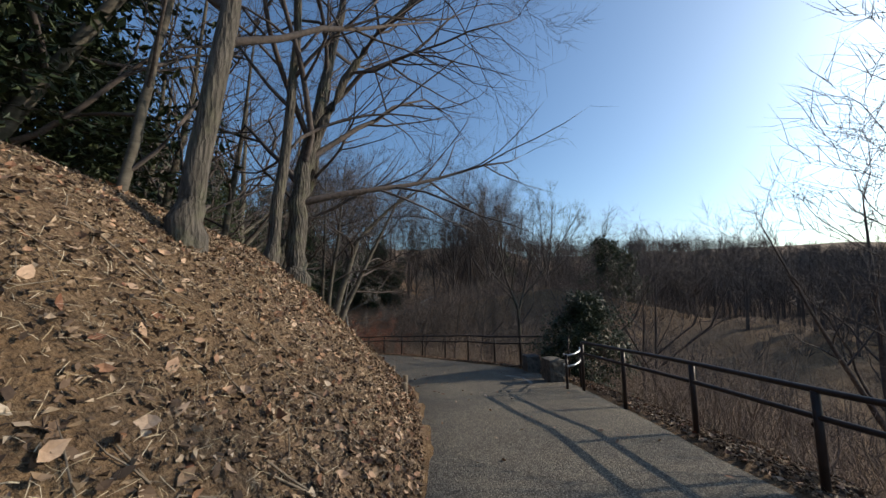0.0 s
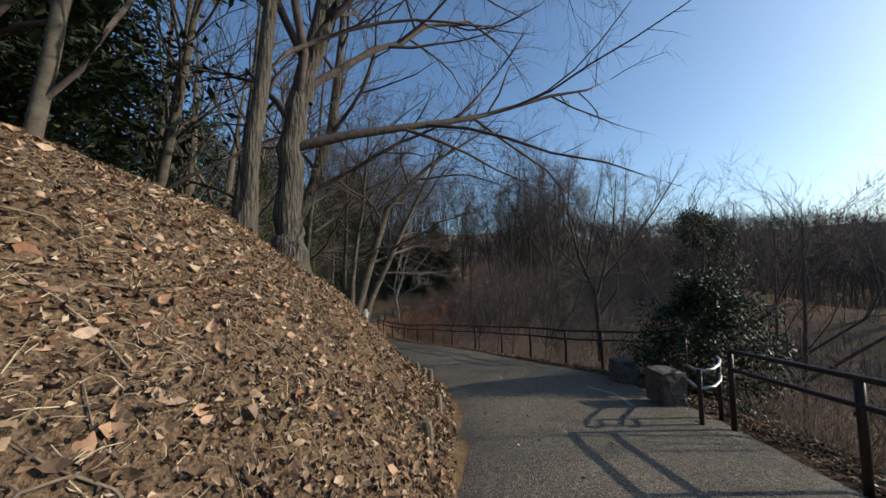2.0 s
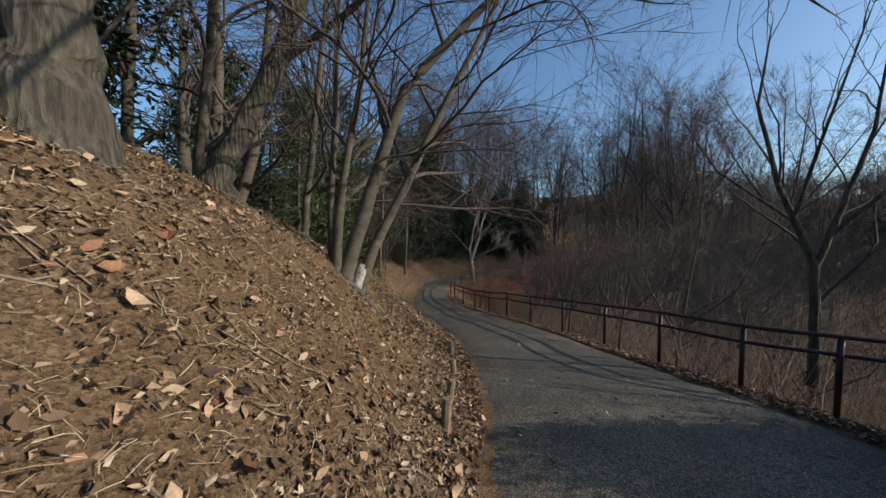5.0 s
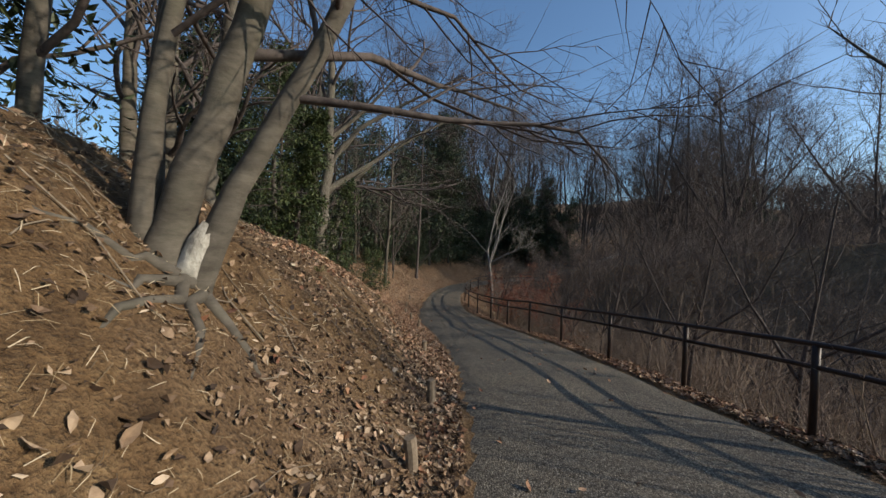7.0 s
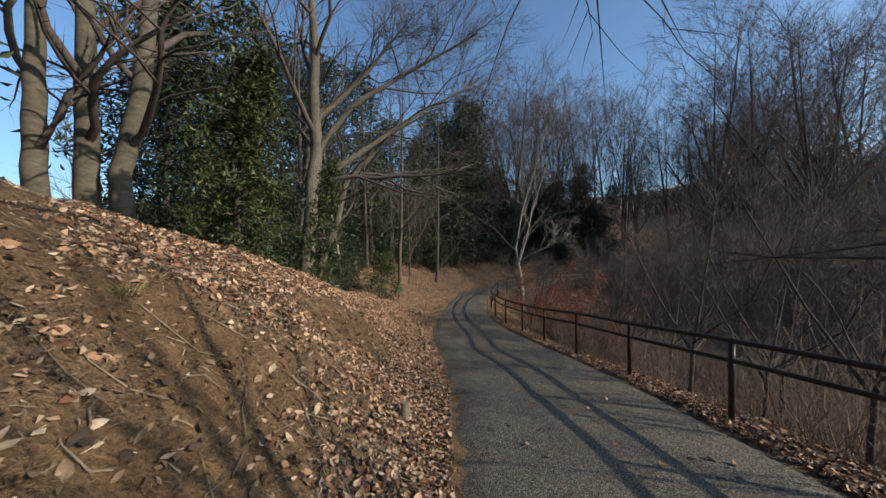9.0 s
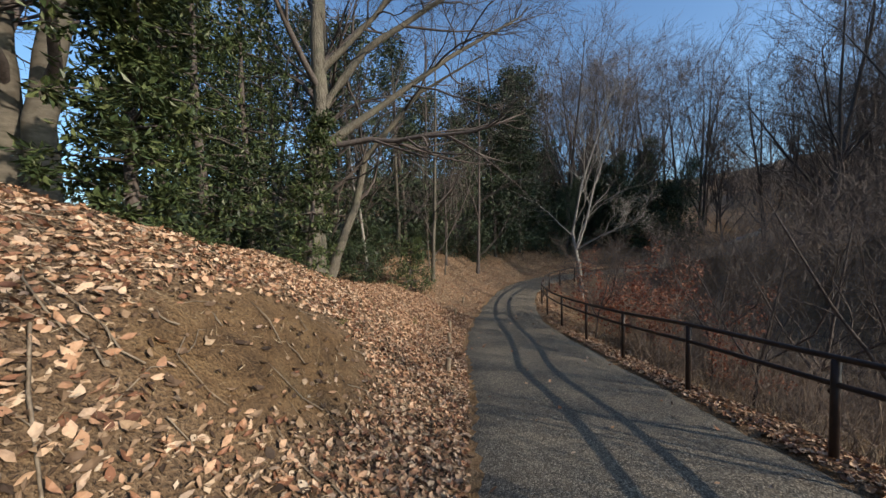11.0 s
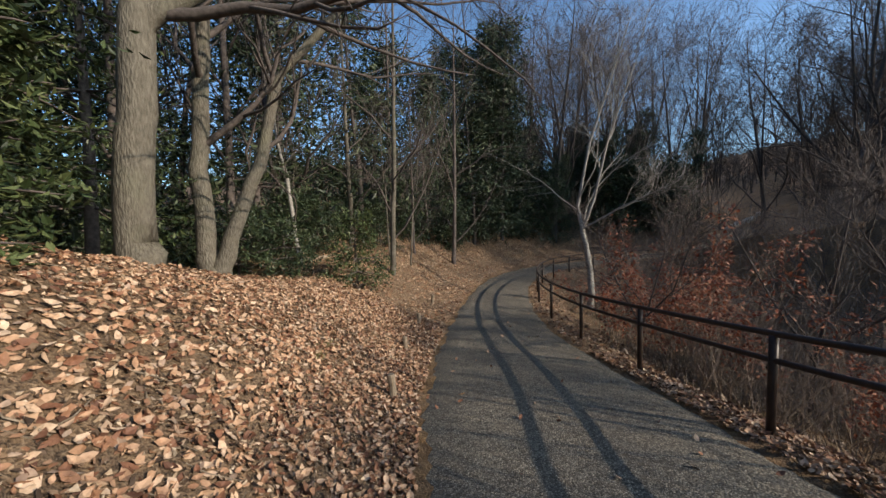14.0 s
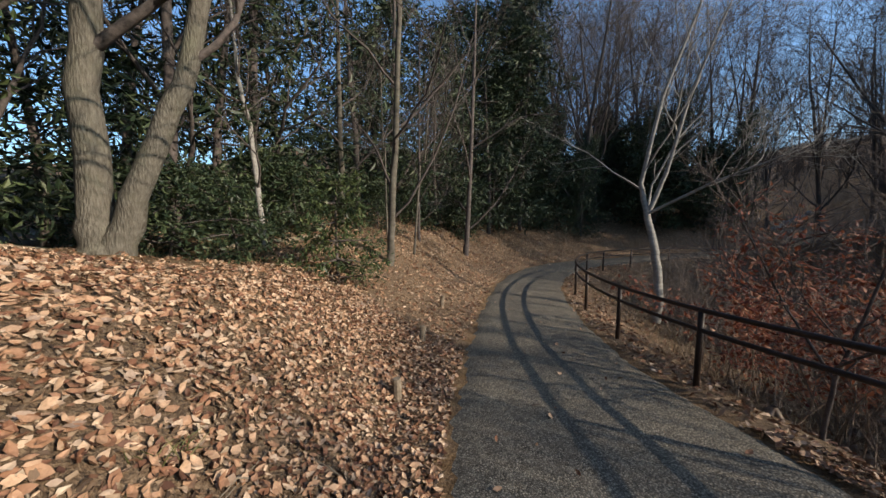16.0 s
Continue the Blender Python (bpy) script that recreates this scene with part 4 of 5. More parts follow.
def brushwood(name, label, places, seed, lo, hi, stems, twigs, wide, thick, material, bole=0.0, category="undergrowth"):
    """Bare shrubs or small far trees: stems that fan out from a foot or a bole, with twigs along them."""
    rng = np.random.default_rng(seed)
    k = len(places)
    x, y = places[:, 0], places[:, 1]
    foot = np.stack([x, y, land(x, y)[0] - 0.1], 1)
    h = rng.uniform(lo, hi, k)
    out = []
    if bole:
        lean = rng.normal(0, 0.05, (k, 3)) * h[:, None]
        lean[:, 2] = h * 0.8
        out.append(cones(foot, foot + lean, 0.016 * h * rng.uniform(0.8, 1.2, k), rng))
    H = np.repeat(h, stems)
    n = k * stems
    t, reach, up = rng.uniform(0, 6.283, n), wide * H * rng.uniform(0.25, 1.0, n), H * rng.uniform(0.62, 1.05, n)
    rise = bole * H * rng.uniform(0.6, 1.6, n)
    side = np.stack([np.cos(t), np.sin(t), np.zeros(n)], 1)
    start = np.repeat(foot, stems, 0) + side * (0.06 * H * (0 if bole else 1))[:, None]
    start[:, 2] += rise
    end = np.repeat(foot, stems, 0) + side * reach[:, None] + rng.normal(0, 0.05, (n, 3)) * H[:, None]
    end[:, 2] += np.maximum(up * (1 - 0.35 * (reach / (wide * H)) ** 2), rise + 0.1 * H)
    mid = start * 0.5 + end * 0.5 + rng.normal(0, 0.05, (n, 3)) * H[:, None] + side * (0.06 * H)[:, None]
    r = thick * H * rng.uniform(0.7, 1.2, n)
    out.append(cones(start, mid + (mid - start) * 0.25, r, rng))
    out.append(cones(mid, end, r * 0.7, rng))
    f = rng.uniform(0.15, 0.98, (n, twigs, 1))
    base = np.where(f < 0.5, start[:, None] + (mid - start)[:, None] * f * 2, mid[:, None] + (end - mid)[:, None] * (f * 2 - 1)).reshape(-1, 3)
    HH = np.repeat(H, twigs)
    way = rng.normal(0, 1, (n * twigs, 3)) + np.repeat(side, twigs, 0) * 0.6 + np.array([0, 0, 0.75])
    way /= np.linalg.norm(way, axis=1)[:, None]
    tip = base + way * (HH * rng.uniform(0.08, 0.26, n * twigs))[:, None]
    out.append(cones(base, tip, np.repeat(r, twigs) * 0.42, rng))
    verts = np.concatenate(out)
    m = len(verts) // 4
    faces = (np.array([[0, 1, 3], [1, 2, 3], [2, 0, 3]])[None] + (np.arange(m) * 4)[:, None, None]).reshape(-1, 3)
    me = bpy.data.meshes.new(name)
    me.from_pydata(verts.tolist(), [], faces.tolist())
    me.materials.append(material)
    tagged(new(name, me), label, category, kind="stuff")


brushwood("far_woods", "dense bare grey-brown woods covering the far hillsides", strewn(41, 720, -40, 105, 22, 120, lambda x, y, s, l, r: ((r > 24) | (l > 22)) * (x < 1.7 * y + 10) * np.exp(-np.maximum(np.hypot(x, y) - 60, 0) / 40)), 42, 5.5, 9.0, 12, 9, 0.34, 0.0048, TWIG, 0.3, "woods")
brushwood("far_woods", "bare woods on the hill across the valley", strewn(43, 560, 30, 140, -6, 110, lambda x, y, s, l, r: np.where(r > 55, 1, 0.3) * (r > 38) * (x < 2.4 * y + 60)), 44, 5.5, 8.0, 12, 9, 0.36, 0.006, TWIG, 0.3, "woods")
brushwood("far_woods", "small bare trees on the slope above the bend", strewn(49, 300, -8, 30, 38, 72, lambda x, y, s, l, r: np.where((r > 9) | ((r > 2.5) & (y > 44)), np.exp(-np.maximum(r - 16, 0) / 12), 0)), 50, 2.6, 5.2, 12, 9, 0.42, 0.0052, TWIG, 0.25, "woods")
brushwood("undergrowth", "tangled grey-brown shrubs in the ravine beyond the fence", strewn(45, 430, -10, 28, 2, 44, lambda x, y, s, l, r: np.where((r > 1.8) & (r < 26), np.exp(-np.maximum(r - 6, 0) / 11), 0)), 46, 1.1, 2.9, 9, 14, 0.5, 0.0036, BRUSH)
brushwood("undergrowth", "dark leafless scrub on the slope across the ravine", strewn(47, 620, -12, 62, 0, 70, lambda x, y, s, l, r: np.where((r > 7) & (r < 50), np.exp(-r / 30), 0)), 48, 1.8, 3.8, 9, 8, 0.5, 0.005, TWIG)
undergrowth("dry_grass", "dry tan grass tufts on the slope beyond the fence", 33, 9000, -14, 8, 4, 40, 0.2, 0.6, 0.0045, lambda x, y, s, l, r: np.where(r > 0.9, np.clip((r - 0.8) / 1.5, 0, 1) * np.exp(-np.maximum(r - 3, 0) / 3), 0), STRAW)
for k, (x, y, h) in enumerate([(-11.6, 16.3, 8.0), (-12.7, 17.3, 8.5)]):
    leafy_tree("evergreen_oak", "tall dark evergreen with drooping leathery leaves", stand(x, y), 441 + k, h, 1.35, GREEN_LEAF, 4600, 0.12, 0.12, 0.1, 0.35, 0.4, 12, "evergreens on the bank")


# ---- made things ----
def part(name, bm, material, parent, label=""):
    me = bpy.data.meshes.new(name)
    bm.to_mesh(me)
    bm.free()
    me.materials.append(material)
    ob = new(name, me)
    ob.parent = parent
    return tagged(ob, label) if label else ob


def pipe(name, pts, radius, material, parent, sides=10, label=""):
    w = Wood()
    w.tube([Vector(p) for p in pts], [radius] * len(pts), sides)
    ob = mesh_object(name, w.verts, w.faces[:-1] + [w.faces[-1], tuple(range(sides - 1, -1, -1))], material, parent, False)
    for p in ob.data.polygons:
        p.use_smooth = len(p.vertices) == 4
    return tagged(ob, label) if label else ob


RAIL_TOP, RAIL_MID = 0.85, 0.615


def fence(label, posts, start=0.0, end=0.0):
    """Posts with caps and hooks, and two rails that follow them."""
    root = new("fence")
    feet = [Vector((x, y, z if z is not None else ground(x, y))) for x, y, z in posts]
    root.location = feet[0]
    rel = [f - feet[0] for f in feet]
    for i, f in enumerate(rel):
        a, b = rel[max(i - 1, 0)], rel[min(i + 1, len(rel) - 1)]
        turn = math.atan2(b.y - a.y, b.x - a.x)
        pipe("post", [f + Vector((0, 0, -0.3)), f + Vector((0, 0, 0.4)), f + Vector((0, 0, RAIL_TOP - 0.01))], 0.034, STEEL, root, 12)
        along_v = Vector((math.cos(turn), math.sin(turn), 0))
        hook = [f + along_v * 0.035 * math.sin(t) * 1.6 + Vector((0, 0, RAIL_MID - 0.055 - 0.05 * (1 - math.cos(t)) / 2)) for t in np.linspace(0, math.pi, 5)]
        pipe("bracket", hook, 0.012, STEEL, root, 6)
    for h, r in ((RAIL_TOP, 0.029), (RAIL_MID, 0.027)):
        line = []
        for i in range(len(rel) - 1):
            p0, p1, p2, p3 = rel[max(i - 1, 0)], rel[i], rel[i + 1], rel[min(i + 2, len(rel) - 1)]
            for u in np.arange(0, 1, 0.25):
                c = 0.5 * ((2 * p1) + (p2 - p0) * u + (2 * p0 - 5 * p1 + 4 * p2 - p3) * u**2 + (3 * p1 - p0 - 3 * p2 + p3) * u**3)
                line.append(c + Vector((0, 0, h)))
        line.append(rel[-1] + Vector((0, 0, h)))
        pipe("rail", line, r, STEEL, root, 10)
    return tagged(root, label, "fence", "path railings")


fence("dark brown two-rail steel fence along the start of the path", [(3.42, -2.6, None), (3.42, -1.2, None), (3.4, 0.25, None), (3.36, 1.7, None), (3.3, 3.1, -0.2), (3.22, 4.5, -0.29), (3.06, 5.9, -0.39), (2.98, 7.42, -0.52)])
fence("dark brown two-rail steel fence curving down beside the path", [(4.7, 11.5, -1.1), (3.7, 11.95, -1.1), (2.7, 12.15, -1.12), (1.83, 12.48, -1.17), (0.94, 13.5, -1.28), (0.04, 14.88, -1.5), (-1.03, 16.27, -1.71), (-2.2, 17.75, -1.96), (-3.36, 19.08, -2.15), (-4.53, 20.53, -2.42), (-5.72, 22.0, -2.64), (-6.9, 23.35, -2.79), (-8.02, 24.8, -2.88), (-9.0, 26.45, -2.93), (-9.8, 28.3, -2.97), (-10.35, 30.2, -3.0), (-10.55, 32.1, -3.0), (-10.35, 33.8, -3.0), (-9.6, 35.5, -2.98), (-8.3, 37.0, -2.95), (-6.6, 38.1, -2.92), (-4.8, 38.9, -2.9)])


def grab_rail():
    """Two bright bars bent round dark posts at the head of the side steps."""
    root = new("handrail")
    root.location = (2.69, 7.58, ground(2.69, 7.58))
    for x, y, low, top, r in ((0, 0, -0.3, 0.74, 0.03), (0.46, 0.4, -0.4, 0.8, 0.03), (0.66, 1.68, -0.6, 0.85, 0.02)):
        pipe("post", [(x, y, low), (x, y, 0.3), (x, y, top)], r, STEEL, root, 12)
    ring = [(0.46, 1.34, -0.3), (0.24, 0.8, -0.15), (0.05, 0.32, -0.05), (-0.03, 0.06, -0.01), (0.03, -0.05, 0.0), (0.16, -0.02, 0.02), (0.33, 0.15, 0.04), (0.44, 0.32, 0.06), (0.46, 0.41, 0.08)]
    for z in (0.73, 0.5):
        pipe("grab_bar", [(x, y, h + z) for x, y, h in ring], 0.02, GALV, root, 10, "bright galvanised bar")
    tagged(root, "short handrail with bright curved bars on dark posts", "handrail")


grab_rail()


def kerb_stones(pts, wide, proud):
    """A curved edging of short concrete kerb stones, butted end to end."""
    root = new("kerb")
    root.location = (*pts[0], ground(*pts[0]))
    for (ax, ay), (bx, by) in zip(pts, pts[1:]):
        a, b = Vector((ax, ay, ground(ax, ay))), Vector((bx, by, ground(bx, by)))
        way = (b - a).normalized()
        side = Vector((way.y, -way.x, 0)) * wide / 2
        a, b = a + way * 0.005 - root.location, b - way * 0.005 - root.location
        bm = bmesh.new()
        for p in (a, b):
            for off, z in ((-side, -0.15), (side, -0.15), (side, proud - 0.01), (side * 0.8, proud), (-side * 0.8, proud), (-side, proud - 0.01)):
                bm.verts.new(p + off + Vector((0, 0, z)))
        bm.verts.ensure_lookup_table()
        v = bm.verts
        for k in range(6):
            bm.faces.new((v[k], v[(k + 1) % 6], v[6 + (k + 1) % 6], v[6 + k]))
        bm.faces.new([v[k] for k in range(5, -1, -1)])
        bm.faces.new([v[6 + k] for k in range(6)])
        part("kerb_stone", bm, CONCRETE, root)
    tagged(root, "curved edging of grey concrete kerb stones beside the path", "kerb")


kerb_stones([(1.7, 9.64), (1.84, 9.46), (2.03, 9.12), (2.12, 8.72), (2.09, 8.36)], 0.1, 0.014)


def stone_block(label, x, y, z, w, d, h, turn, seed):
    rng = random.Random(seed)
    bm = bmesh.new()
    bmesh.ops.create_cube(bm, size=1)
    bmesh.ops.scale(bm, vec=(w, d, h), verts=bm.verts)
    bmesh.ops.subdivide_edges(bm, edges=bm.edges, cuts=3, use_grid_fill=True)
    for v in bm.verts:
        edge = sum(abs(abs(c) - e / 2) < 1e-4 for c, e in zip(v.co, (w, d, h)))
        v.co *= 1 - 0.035 * max(edge - 1, 0)
        v.co += Vector((rng.gauss(0, 0.008), rng.gauss(0, 0.008), rng.gauss(0, 0.006)))
        v.co.z += h / 2
    me = bpy.data.meshes.new("stone_block")
    bm.to_mesh(me)
    bm.free()
    me.materials.append(ROCK)
    ob = new("stone_block", me)
    ob.matrix_basis = pose(x, y, z, 0, 0, turn)
    tagged(ob, label, "stone block", "stone blocks")


stone_block("rough-hewn granite block with a pale flat top at the path's edge", 2.72, 8.64, -0.8, 0.42, 0.46, 0.54, 12, 1)
stone_block("low rough granite block standing at the path's edge", 2.6, 10.28, -1.02, 0.42, 0.42, 0.5, 8, 2)


def stake(x, y, h, r, lean, seed):
    rng = random.Random(seed)
    w = Wood()
    top = Vector((lean, lean * 0.4, h))
    w.tube([Vector((0, 0, -0.2)), top * 0.5, top * 0.93, top], [r, r * rng.uniform(0.96, 1.04), r, r * 0.86], 9)
    ob = mesh_object("stake", w.verts, w.faces, STAKE, None, False)
    ob.location = (x, y, ground(x, y))
    tagged(ob, "short weathered round timber stake at the foot of the bank", "stake", "timber stakes")


for k, (x, y) in enumerate([(-0.62, 5.55), (-0.75, 6.7), (-1.3, 8.75), (-1.62, 9.55), (-1.98, 10.55), (-2.55, 11.75), (-3.9, 13.75), (-6.35, 17.35), (-7.78, 19.1), (-9.2, 20.74), (-10.2, 22.2), (-11.2, 23.9)]):
    stake(x, y, 0.2 + 0.03 * (k % 3), 0.045, 0.02 * (k % 4 - 1.5), k)


def edge_stone(x, y, size, turn, seed):
    rng = random.Random(seed)
    bm = bmesh.new()
    bmesh.ops.create_icosphere(bm, subdivisions=2, radius=size)
    for v in bm.verts:
        v.co = Vector((v.co.x * 1.3, v.co.y * 0.9, v.co.z * 0.75)) * rng.uniform(0.88, 1.1)
    me = bpy.data.meshes.new("edge_stone")
    bm.to_mesh(me)
    bm.free()
    me.materials.append(PALE_STONE)
    ob = new("edge_stone", me)
    ob.matrix_basis = pose(x, y, ground(x, y) + size * 0.35, 0, 0, turn)
    tagged(ob, "pale rough stone in a row on the far slope", "stone", "stones across the ravine")


STONE_ROW = ((-3.48, 49.56), (-1.4, 53.92))
for k in range(8):
    edge_stone(STONE_ROW[0][0] + (STONE_ROW[1][0] - STONE_ROW[0][0]) * k / 7, STONE_ROW[0][1] + (STONE_ROW[1][1] - STONE_ROW[0][1]) * k / 7, 0.2 + 0.05 * (k % 3), 40 * k, 700 + k)


def log_edging(a, b, r, label):
    w = Wood()
    pa, pb = Vector((*a, ground(*a) + r * 0.6)), Vector((*b, ground(*b) + r * 0.6))
    w.tube([Vector(), (pb - pa) * 0.4 + Vector((0.01, 0.02, 0.01)), (pb - pa)], [r, r * 1.06, r * 0.95], 10)
    ob = mesh_object("edging_log", w.verts, w.faces + [tuple(range(9, -1, -1))], STAKE, None, True)
    ob.location = pa
    tagged(ob, label, "log", "log edging")


log_edging((-15.5, 20.35), (-15.05, 21.65), 0.06, "weathered log lying as an edging on the level ground")
log_edging((-15.1, 21.75), (-14.9, 23.3), 0.055, "weathered log lying as an edging beside the thin tree")
log_edging((-14.2, 17.9), (-14.75, 18.9), 0.07, "pale weathered log lying behind the forked tree")
for k, (x, y) in enumerate([(-15.25, 20.0), (-15.3, 20.4)]):
    stake(x, y, 0.26, 0.05, 0.02, 40 + k)


# ---- fallen leaves, straw and twigs ----
def surface(x, y):
    e = 0.06
    z = land(x, y)[0]
    zx, zy = land(x + e, y)[0], land(x, y + e)[0]
    n = np.stack([-(zx - z) / e, -(zy - z) / e, np.ones_like(z)], -1)
    return z, n / np.linalg.norm(n, axis=1)[:, None]


def flat_bits(name, label, category, material, x, y, z, n, length, width, curl, seed, strips=False, crumbs=False):
    rng = np.random.default_rng(seed)
    k = len(x)
    t = rng.uniform(0, 2 * np.pi, k)
    n = n + rng.normal(0, 0.5 if not strips else 0.2, (k, 3))
    n /= np.linalg.norm(n, axis=1)[:, None]
    d = np.stack([np.cos(t), np.sin(t), np.zeros(k)], 1)
    d -= n * (d * n).sum(1)[:, None]
    d /= np.linalg.norm(d, axis=1)[:, None]
    w = np.cross(n, d)
    p = np.stack([x, y, z], 1) + n * (0.008 + 0.018 * rng.random(k))[:, None]
    L, W, C = length[:, None], width[:, None], (curl * rng.uniform(-0.4, 1.0, k) * length)[:, None]
    if strips:
        v = np.stack([p - d * L / 2 + w * W / 2, p - d * L / 2 - w * W / 2, p + n * C - w * W / 2, p + n * C + w * W / 2, p + d * L / 2 - w * W / 3, p + d * L / 2 + w * W / 3], 1)
        f = np.array([[0, 1, 2, 3], [3, 2, 4, 5]])
    elif crumbs:
        q = rng.uniform(0.1, 0.8, (k, 1))
        v = np.stack([p - d * L / 2 + n * C * 0.3, p - d * L * (q - 0.45) + w * W * 0.55 + n * C, p + d * L / 2, p + d * L * (q - 0.45) - w * W * 0.45 + n * C * 1.2], 1)
        f = np.array([[0, 2, 1], [0, 3, 2]])
    else:
        s = rng.uniform(0.25, 0.9, (k, 1))
        v = np.stack([p - d * L / 2 + n * C, p - d * L * 0.12 + w * W / 2 + n * C * s, p + d * L * 0.22 + w * W * 0.38 + n * C * s, p + d * L / 2 + n * C * 0.7, p + d * L * 0.22 - w * W * 0.38 + n * C * (1 - s), p - d * L * 0.12 - w * W / 2 + n * C * (1 - s), p + n * 0], 1)
        f = np.array([[0, 6, 1], [1, 6, 2], [2, 6, 3], [3, 6, 4], [4, 6, 5], [5, 6, 0]])
    m = v.shape[1]
    faces = (f[None] + (np.arange(k) * m)[:, None, None]).reshape(-1, f.shape[1])
    me = bpy.data.meshes.new(name)
    me.from_pydata(v.reshape(-1, 3).tolist(), [], faces.tolist())
    me.materials.append(material)
    tagged(new(name, me), label, category, kind="stuff")


def strew(seed, count, x0, x1, y0, y1, weight):
    rng = np.random.default_rng(seed)
    out = []
    while sum(len(o[0]) for o in out) < count:
        x, y = rng.uniform(x0, x1, 20000), rng.uniform(y0, y1, 20000)
        z, s, left, right = land(x, y)
        keep = rng.random(20000) < weight(x, y, s, left, right)
        out.append((x[keep], y[keep]))
    x, y = np.concatenate([o[0] for o in out])[:count], np.concatenate([o[1] for o in out])[:count]
    return x, y


def near_path(left, right):
    return np.where(right > 0, np.exp(-right / 2.2), np.exp(-np.maximum(left - 2.5, 0) / 2.5))


rng = np.random.default_rng(7)


def litter(label, material, seed, count, box, lo, hi, curl, weight, crumbs=False, slim=(0.38, 0.66)):
    x, y = strew(seed, count, *box, weight)
    z, n = surface(x, y)
    ln = rng.uniform(lo, hi, len(x))
    flat_bits("fallen_leaves", label, "leaves", material, x, y, z, n, ln, ln * rng.uniform(*slim, len(x)), curl, seed + 100, crumbs=crumbs)


def thick(x, y, s, l, r):
    return litter_cover(x, y, s, l, r) ** 1.4 * near_path(l, r)


litter("light brown and tan dead leaves covering the bank", DRY_LEAF, 21, 56000, (-14, 4, 10, 22.5), 0.035, 0.088, 0.42, lambda x, y, s, l, r: thick(x, y, s, l, r) * np.clip((y - 10.5) / 4, 0, 1))
litter("crumbled tan leaf fragments between the whole leaves", OLD_LEAF, 19, 36000, (-14, 4, 10, 22.5), 0.02, 0.06, 0.5, lambda x, y, s, l, r: thick(x, y, s, l, r) * np.clip((y - 9.5) / 4, 0, 1), True)
litter("tan dead leaves drifted along the lower path", DRY_LEAF, 18, 34000, (-19, 0, 20, 46), 0.045, 0.11, 0.4, lambda x, y, s, l, r: litter_cover(x, y, s, l, r) * np.where(r > 0, np.exp(-r / 2.2), np.exp(-np.maximum(l - 5, 0) / 3)) * np.clip((y - 20) / 3, 0, 1), True)
litter("weathered brown leaf fragments on the bank", OLD_LEAF, 20, 78000, (-6, 6, 0.4, 15), 0.012, 0.05, 0.7, lambda x, y, s, l, r: (litter_cover(x, y, s, l, r) ** 1.2 + 0.08) * near_path(l, r) * np.clip((15.5 - y) / 4, 0, 1) * ((l > 0) | (r > 0)), True, (0.3, 0.7))
litter("larger curled red-brown leaves lying on the bank", DRY_LEAF, 24, 3600, (-6, 5, 0.4, 15), 0.045, 0.11, 0.55, lambda x, y, s, l, r: (litter_cover(x, y, s, l, r) ** 2 * 0.8 + 0.03) * near_path(l, r) * np.clip((15.5 - y) / 4, 0, 1) * ((l > 0) | (r > 0)))
litter("whole brown leaves drifted at the bank's foot", OLD_LEAF, 23, 11000, (-6, 5, 0.3, 17), 0.04, 0.09, 0.5, lambda x, y, s, l, r: np.exp(-l / 0.8) * np.exp(-r / 0.8) * ((l > 0) | (r > 0)))
x, y = strew(25, 17000, -6, 5, 0.3, 17, lambda x, y, s, l, r: 0.8 * np.clip((18 - s) / 5, 0.1, 1) * near_path(l, r) * ((l > 0.15) | (r > 0.3)))
z, n = surface(x, y)
flat_bits("straw", "pale cut grass stalks lying on the bank", "straw", STRAW, x, y, z, n, rng.uniform(0.03, 0.12, len(x)), rng.uniform(0.0018, 0.004, len(x)), 0.25, 26, True)
x, y = strew(27, 260, -14, 3, 1, 34, lambda x, y, s, l, r: 0.6 * ((l <= 0) & (r <= 0)) * np.exp(-np.minimum(np.abs(l), 1)))
z, n = surface(x, y)
ln = rng.uniform(0.04, 0.09, len(x))
flat_bits("fallen_leaves", "a few stray leaves on the asphalt", "leaves", DRY_LEAF, x, y, z + 0.01, n, ln, ln * 0.5, 0.3, 28)


def grass_tuft(x, y, seed):
    rng2 = random.Random(seed)
    w = Wood()
    for _ in range(46):
        t, lean = rng2.uniform(0, 6.283), rng2.uniform(0.3, 1.6)
        p = Vector((rng2.gauss(0, 0.05), rng2.gauss(0, 0.05), -0.02))
        w.tube(limb_path(rng2, p, Vector((math.cos(t) * lean, math.sin(t) * lean, 1)), rng2.uniform(0.06, 0.16), 3, 0.15, -0.12), [0.003, 0.0025, 0.002, 0.0008], 3)
    ob = mesh_object("grass_tuft", w.verts, w.faces, GRASS, None)
    ob.location = (x, y, ground(x, y))
    tagged(ob, "small tuft of yellow-green grass among the dead leaves", "grass", "grass tufts")


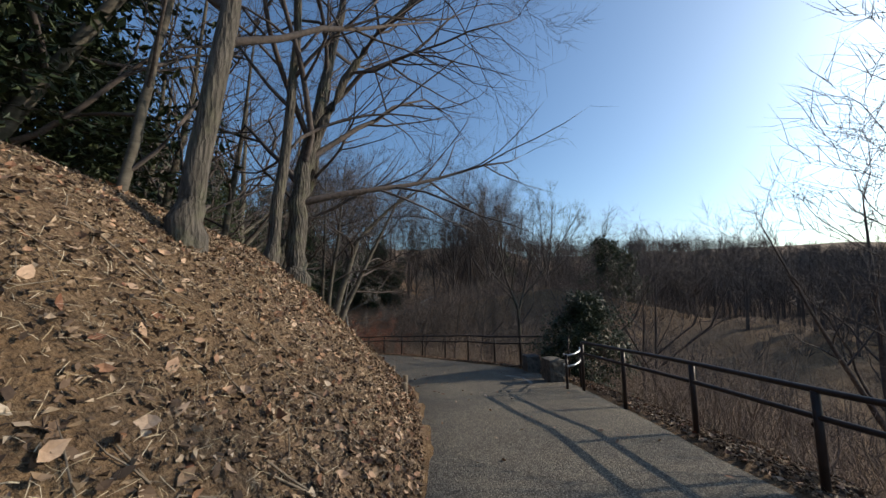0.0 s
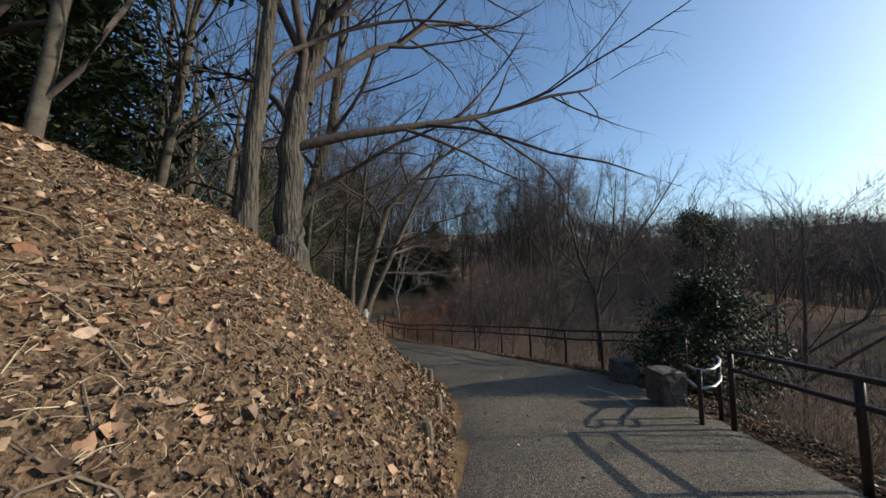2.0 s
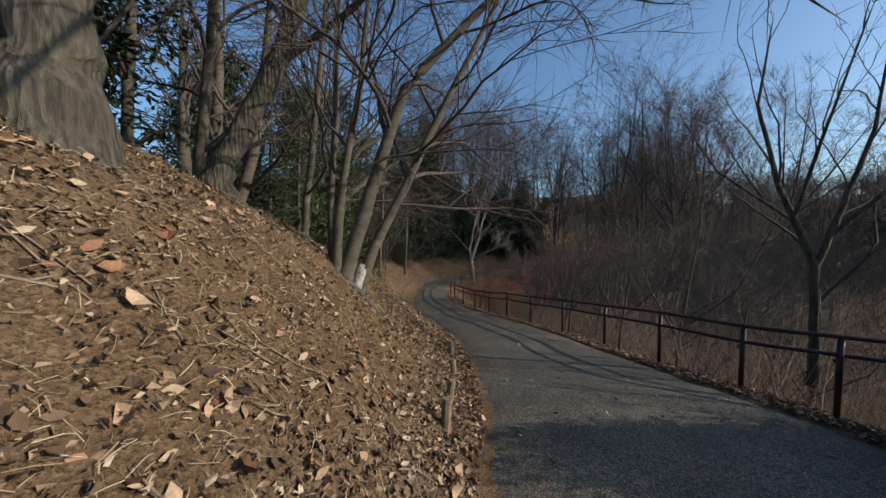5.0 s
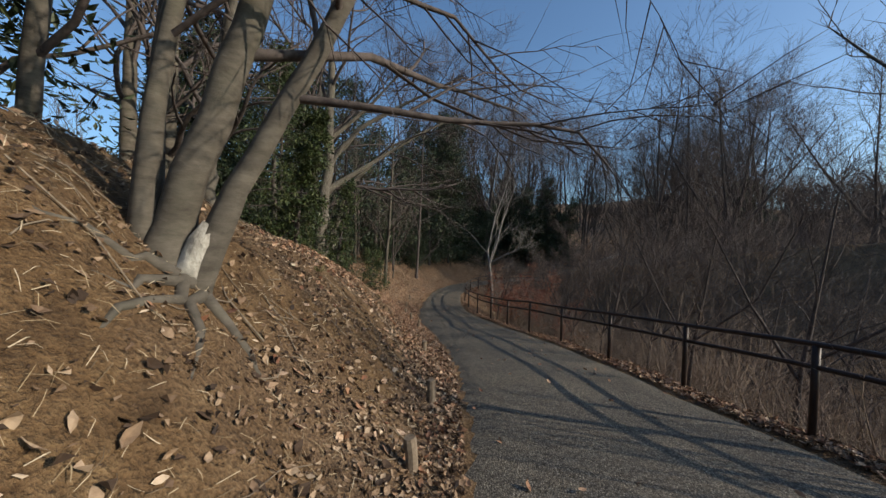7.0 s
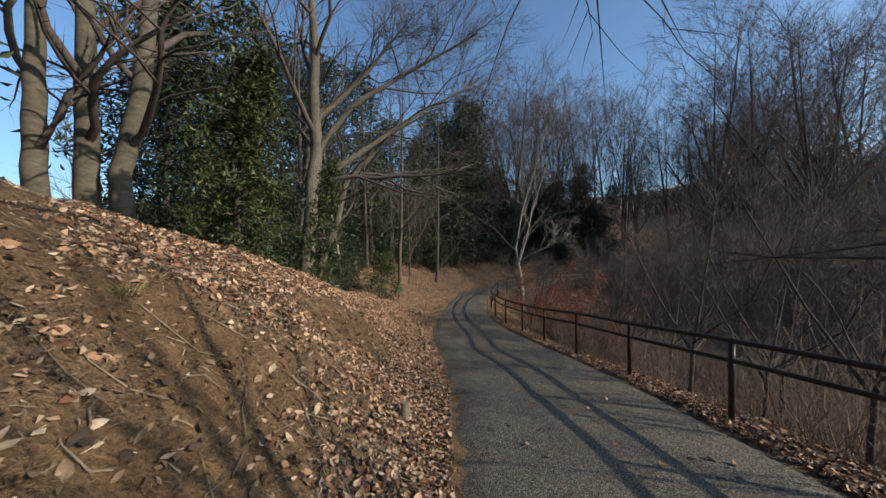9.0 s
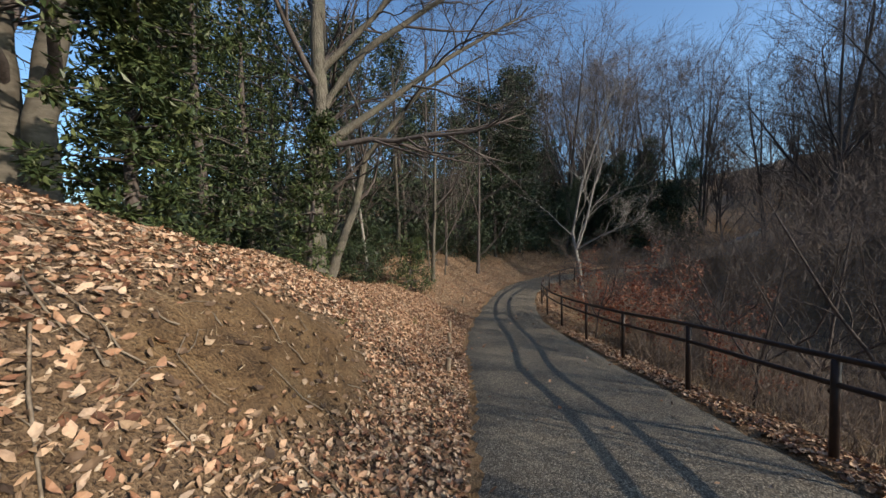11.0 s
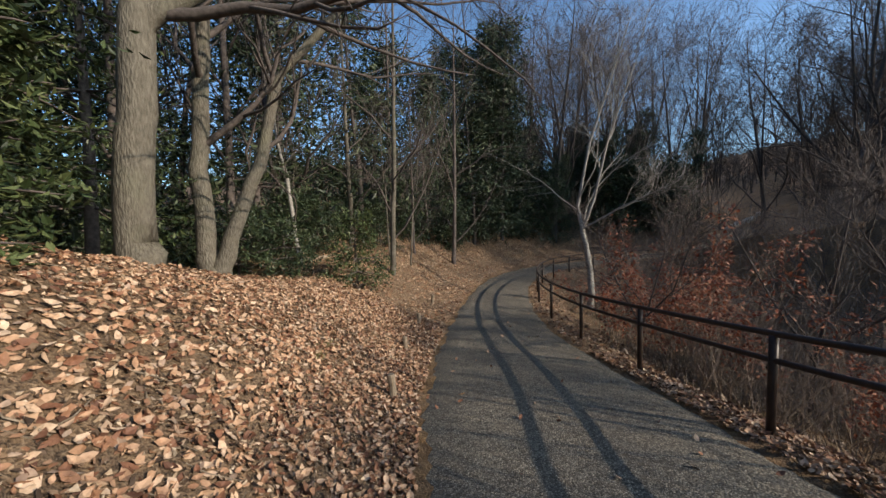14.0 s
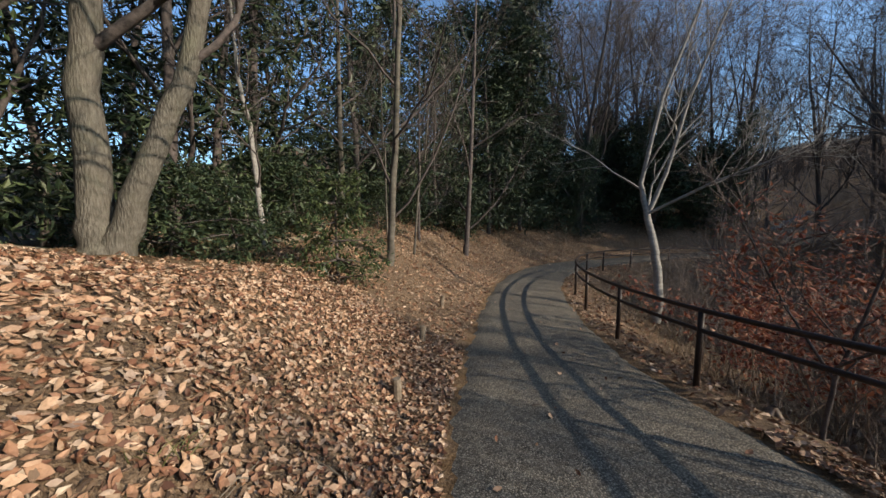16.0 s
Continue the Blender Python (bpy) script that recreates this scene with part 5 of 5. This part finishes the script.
for k, (x, y) in enumerate([(-1.77, 5.58), (-2.55, 6.32), (-6.46, 15.52), (-8.47, 18.55), (-8.75, 18.84), (-4.37, 11.75)]):
    grass_tuft(x, y, 800 + k)


def fallen_twigs(seed, count, x0, x1, y0, y1):
    """Bent sticks lying on the bank, and roots laid bare round the leaning tree."""
    rng2 = random.Random(seed)
    xs, ys = strew(seed, count, x0, x1, y0, y1, lambda x, y, s, l, r: 0.7 * ((l > 0.2) & (l < 4.5)))
    w = Wood()
    for x, y in zip(xs, ys):
        t, ln = rng2.uniform(0, 6.283), rng2.uniform(0.12, 0.5) * (1 + (rng2.random() < 0.12))
        r = rng2.uniform(0.0025, 0.007)
        pts = []
        for j in range(4):
            t += rng2.gauss(0, 0.25)
            px, py = x + math.cos(t) * ln * j / 3, y + math.sin(t) * ln * j / 3
            pts.append((px, py))
        gz = land(np.array([p[0] for p in pts]), np.array([p[1] for p in pts]))[0]
        lift = [rng2.uniform(0.005, 0.035) for _ in pts]
        w.tube([Vector((p[0], p[1], z + l)) for p, z, l in zip(pts, gz, lift)], [r, r, r * 0.8, r * 0.5], 4)
    tagged(mesh_object("fallen_twigs", w.verts, w.faces, STAKE, None, True), "dry sticks and twigs scattered over the bank", "twigs", kind="stuff")


fallen_twigs(61, 750, -9, 0, 1, 20)
for k, (dx, dy, ln) in enumerate([(0.4, -0.7, 0.8), (0.75, -0.35, 0.9), (0.1, -0.9, 0.7), (0.9, 0.2, 0.7), (0.55, -0.6, 1.1)]):
    w = Wood()
    bx, by = -3.05 + 0.12 * dx, 9.74 + 0.12 * dy
    pts = [(bx + dx * ln * j / 5 + 0.03 * math.sin(3 * j + k), by + dy * ln * j / 5 + 0.03 * math.cos(2 * j + k)) for j in range(6)]
    w.tube([Vector((px, py, ground(px, py) + 0.012 - 0.008 * j)) for j, (px, py) in enumerate(pts)], [0.04, 0.034, 0.027, 0.02, 0.014, 0.006], 7)
    tagged(mesh_object("exposed_root", w.verts, w.faces, SMOOTH_BARK, None, True), "bare root running down the eroded bank below the tree", "root", "bare roots")
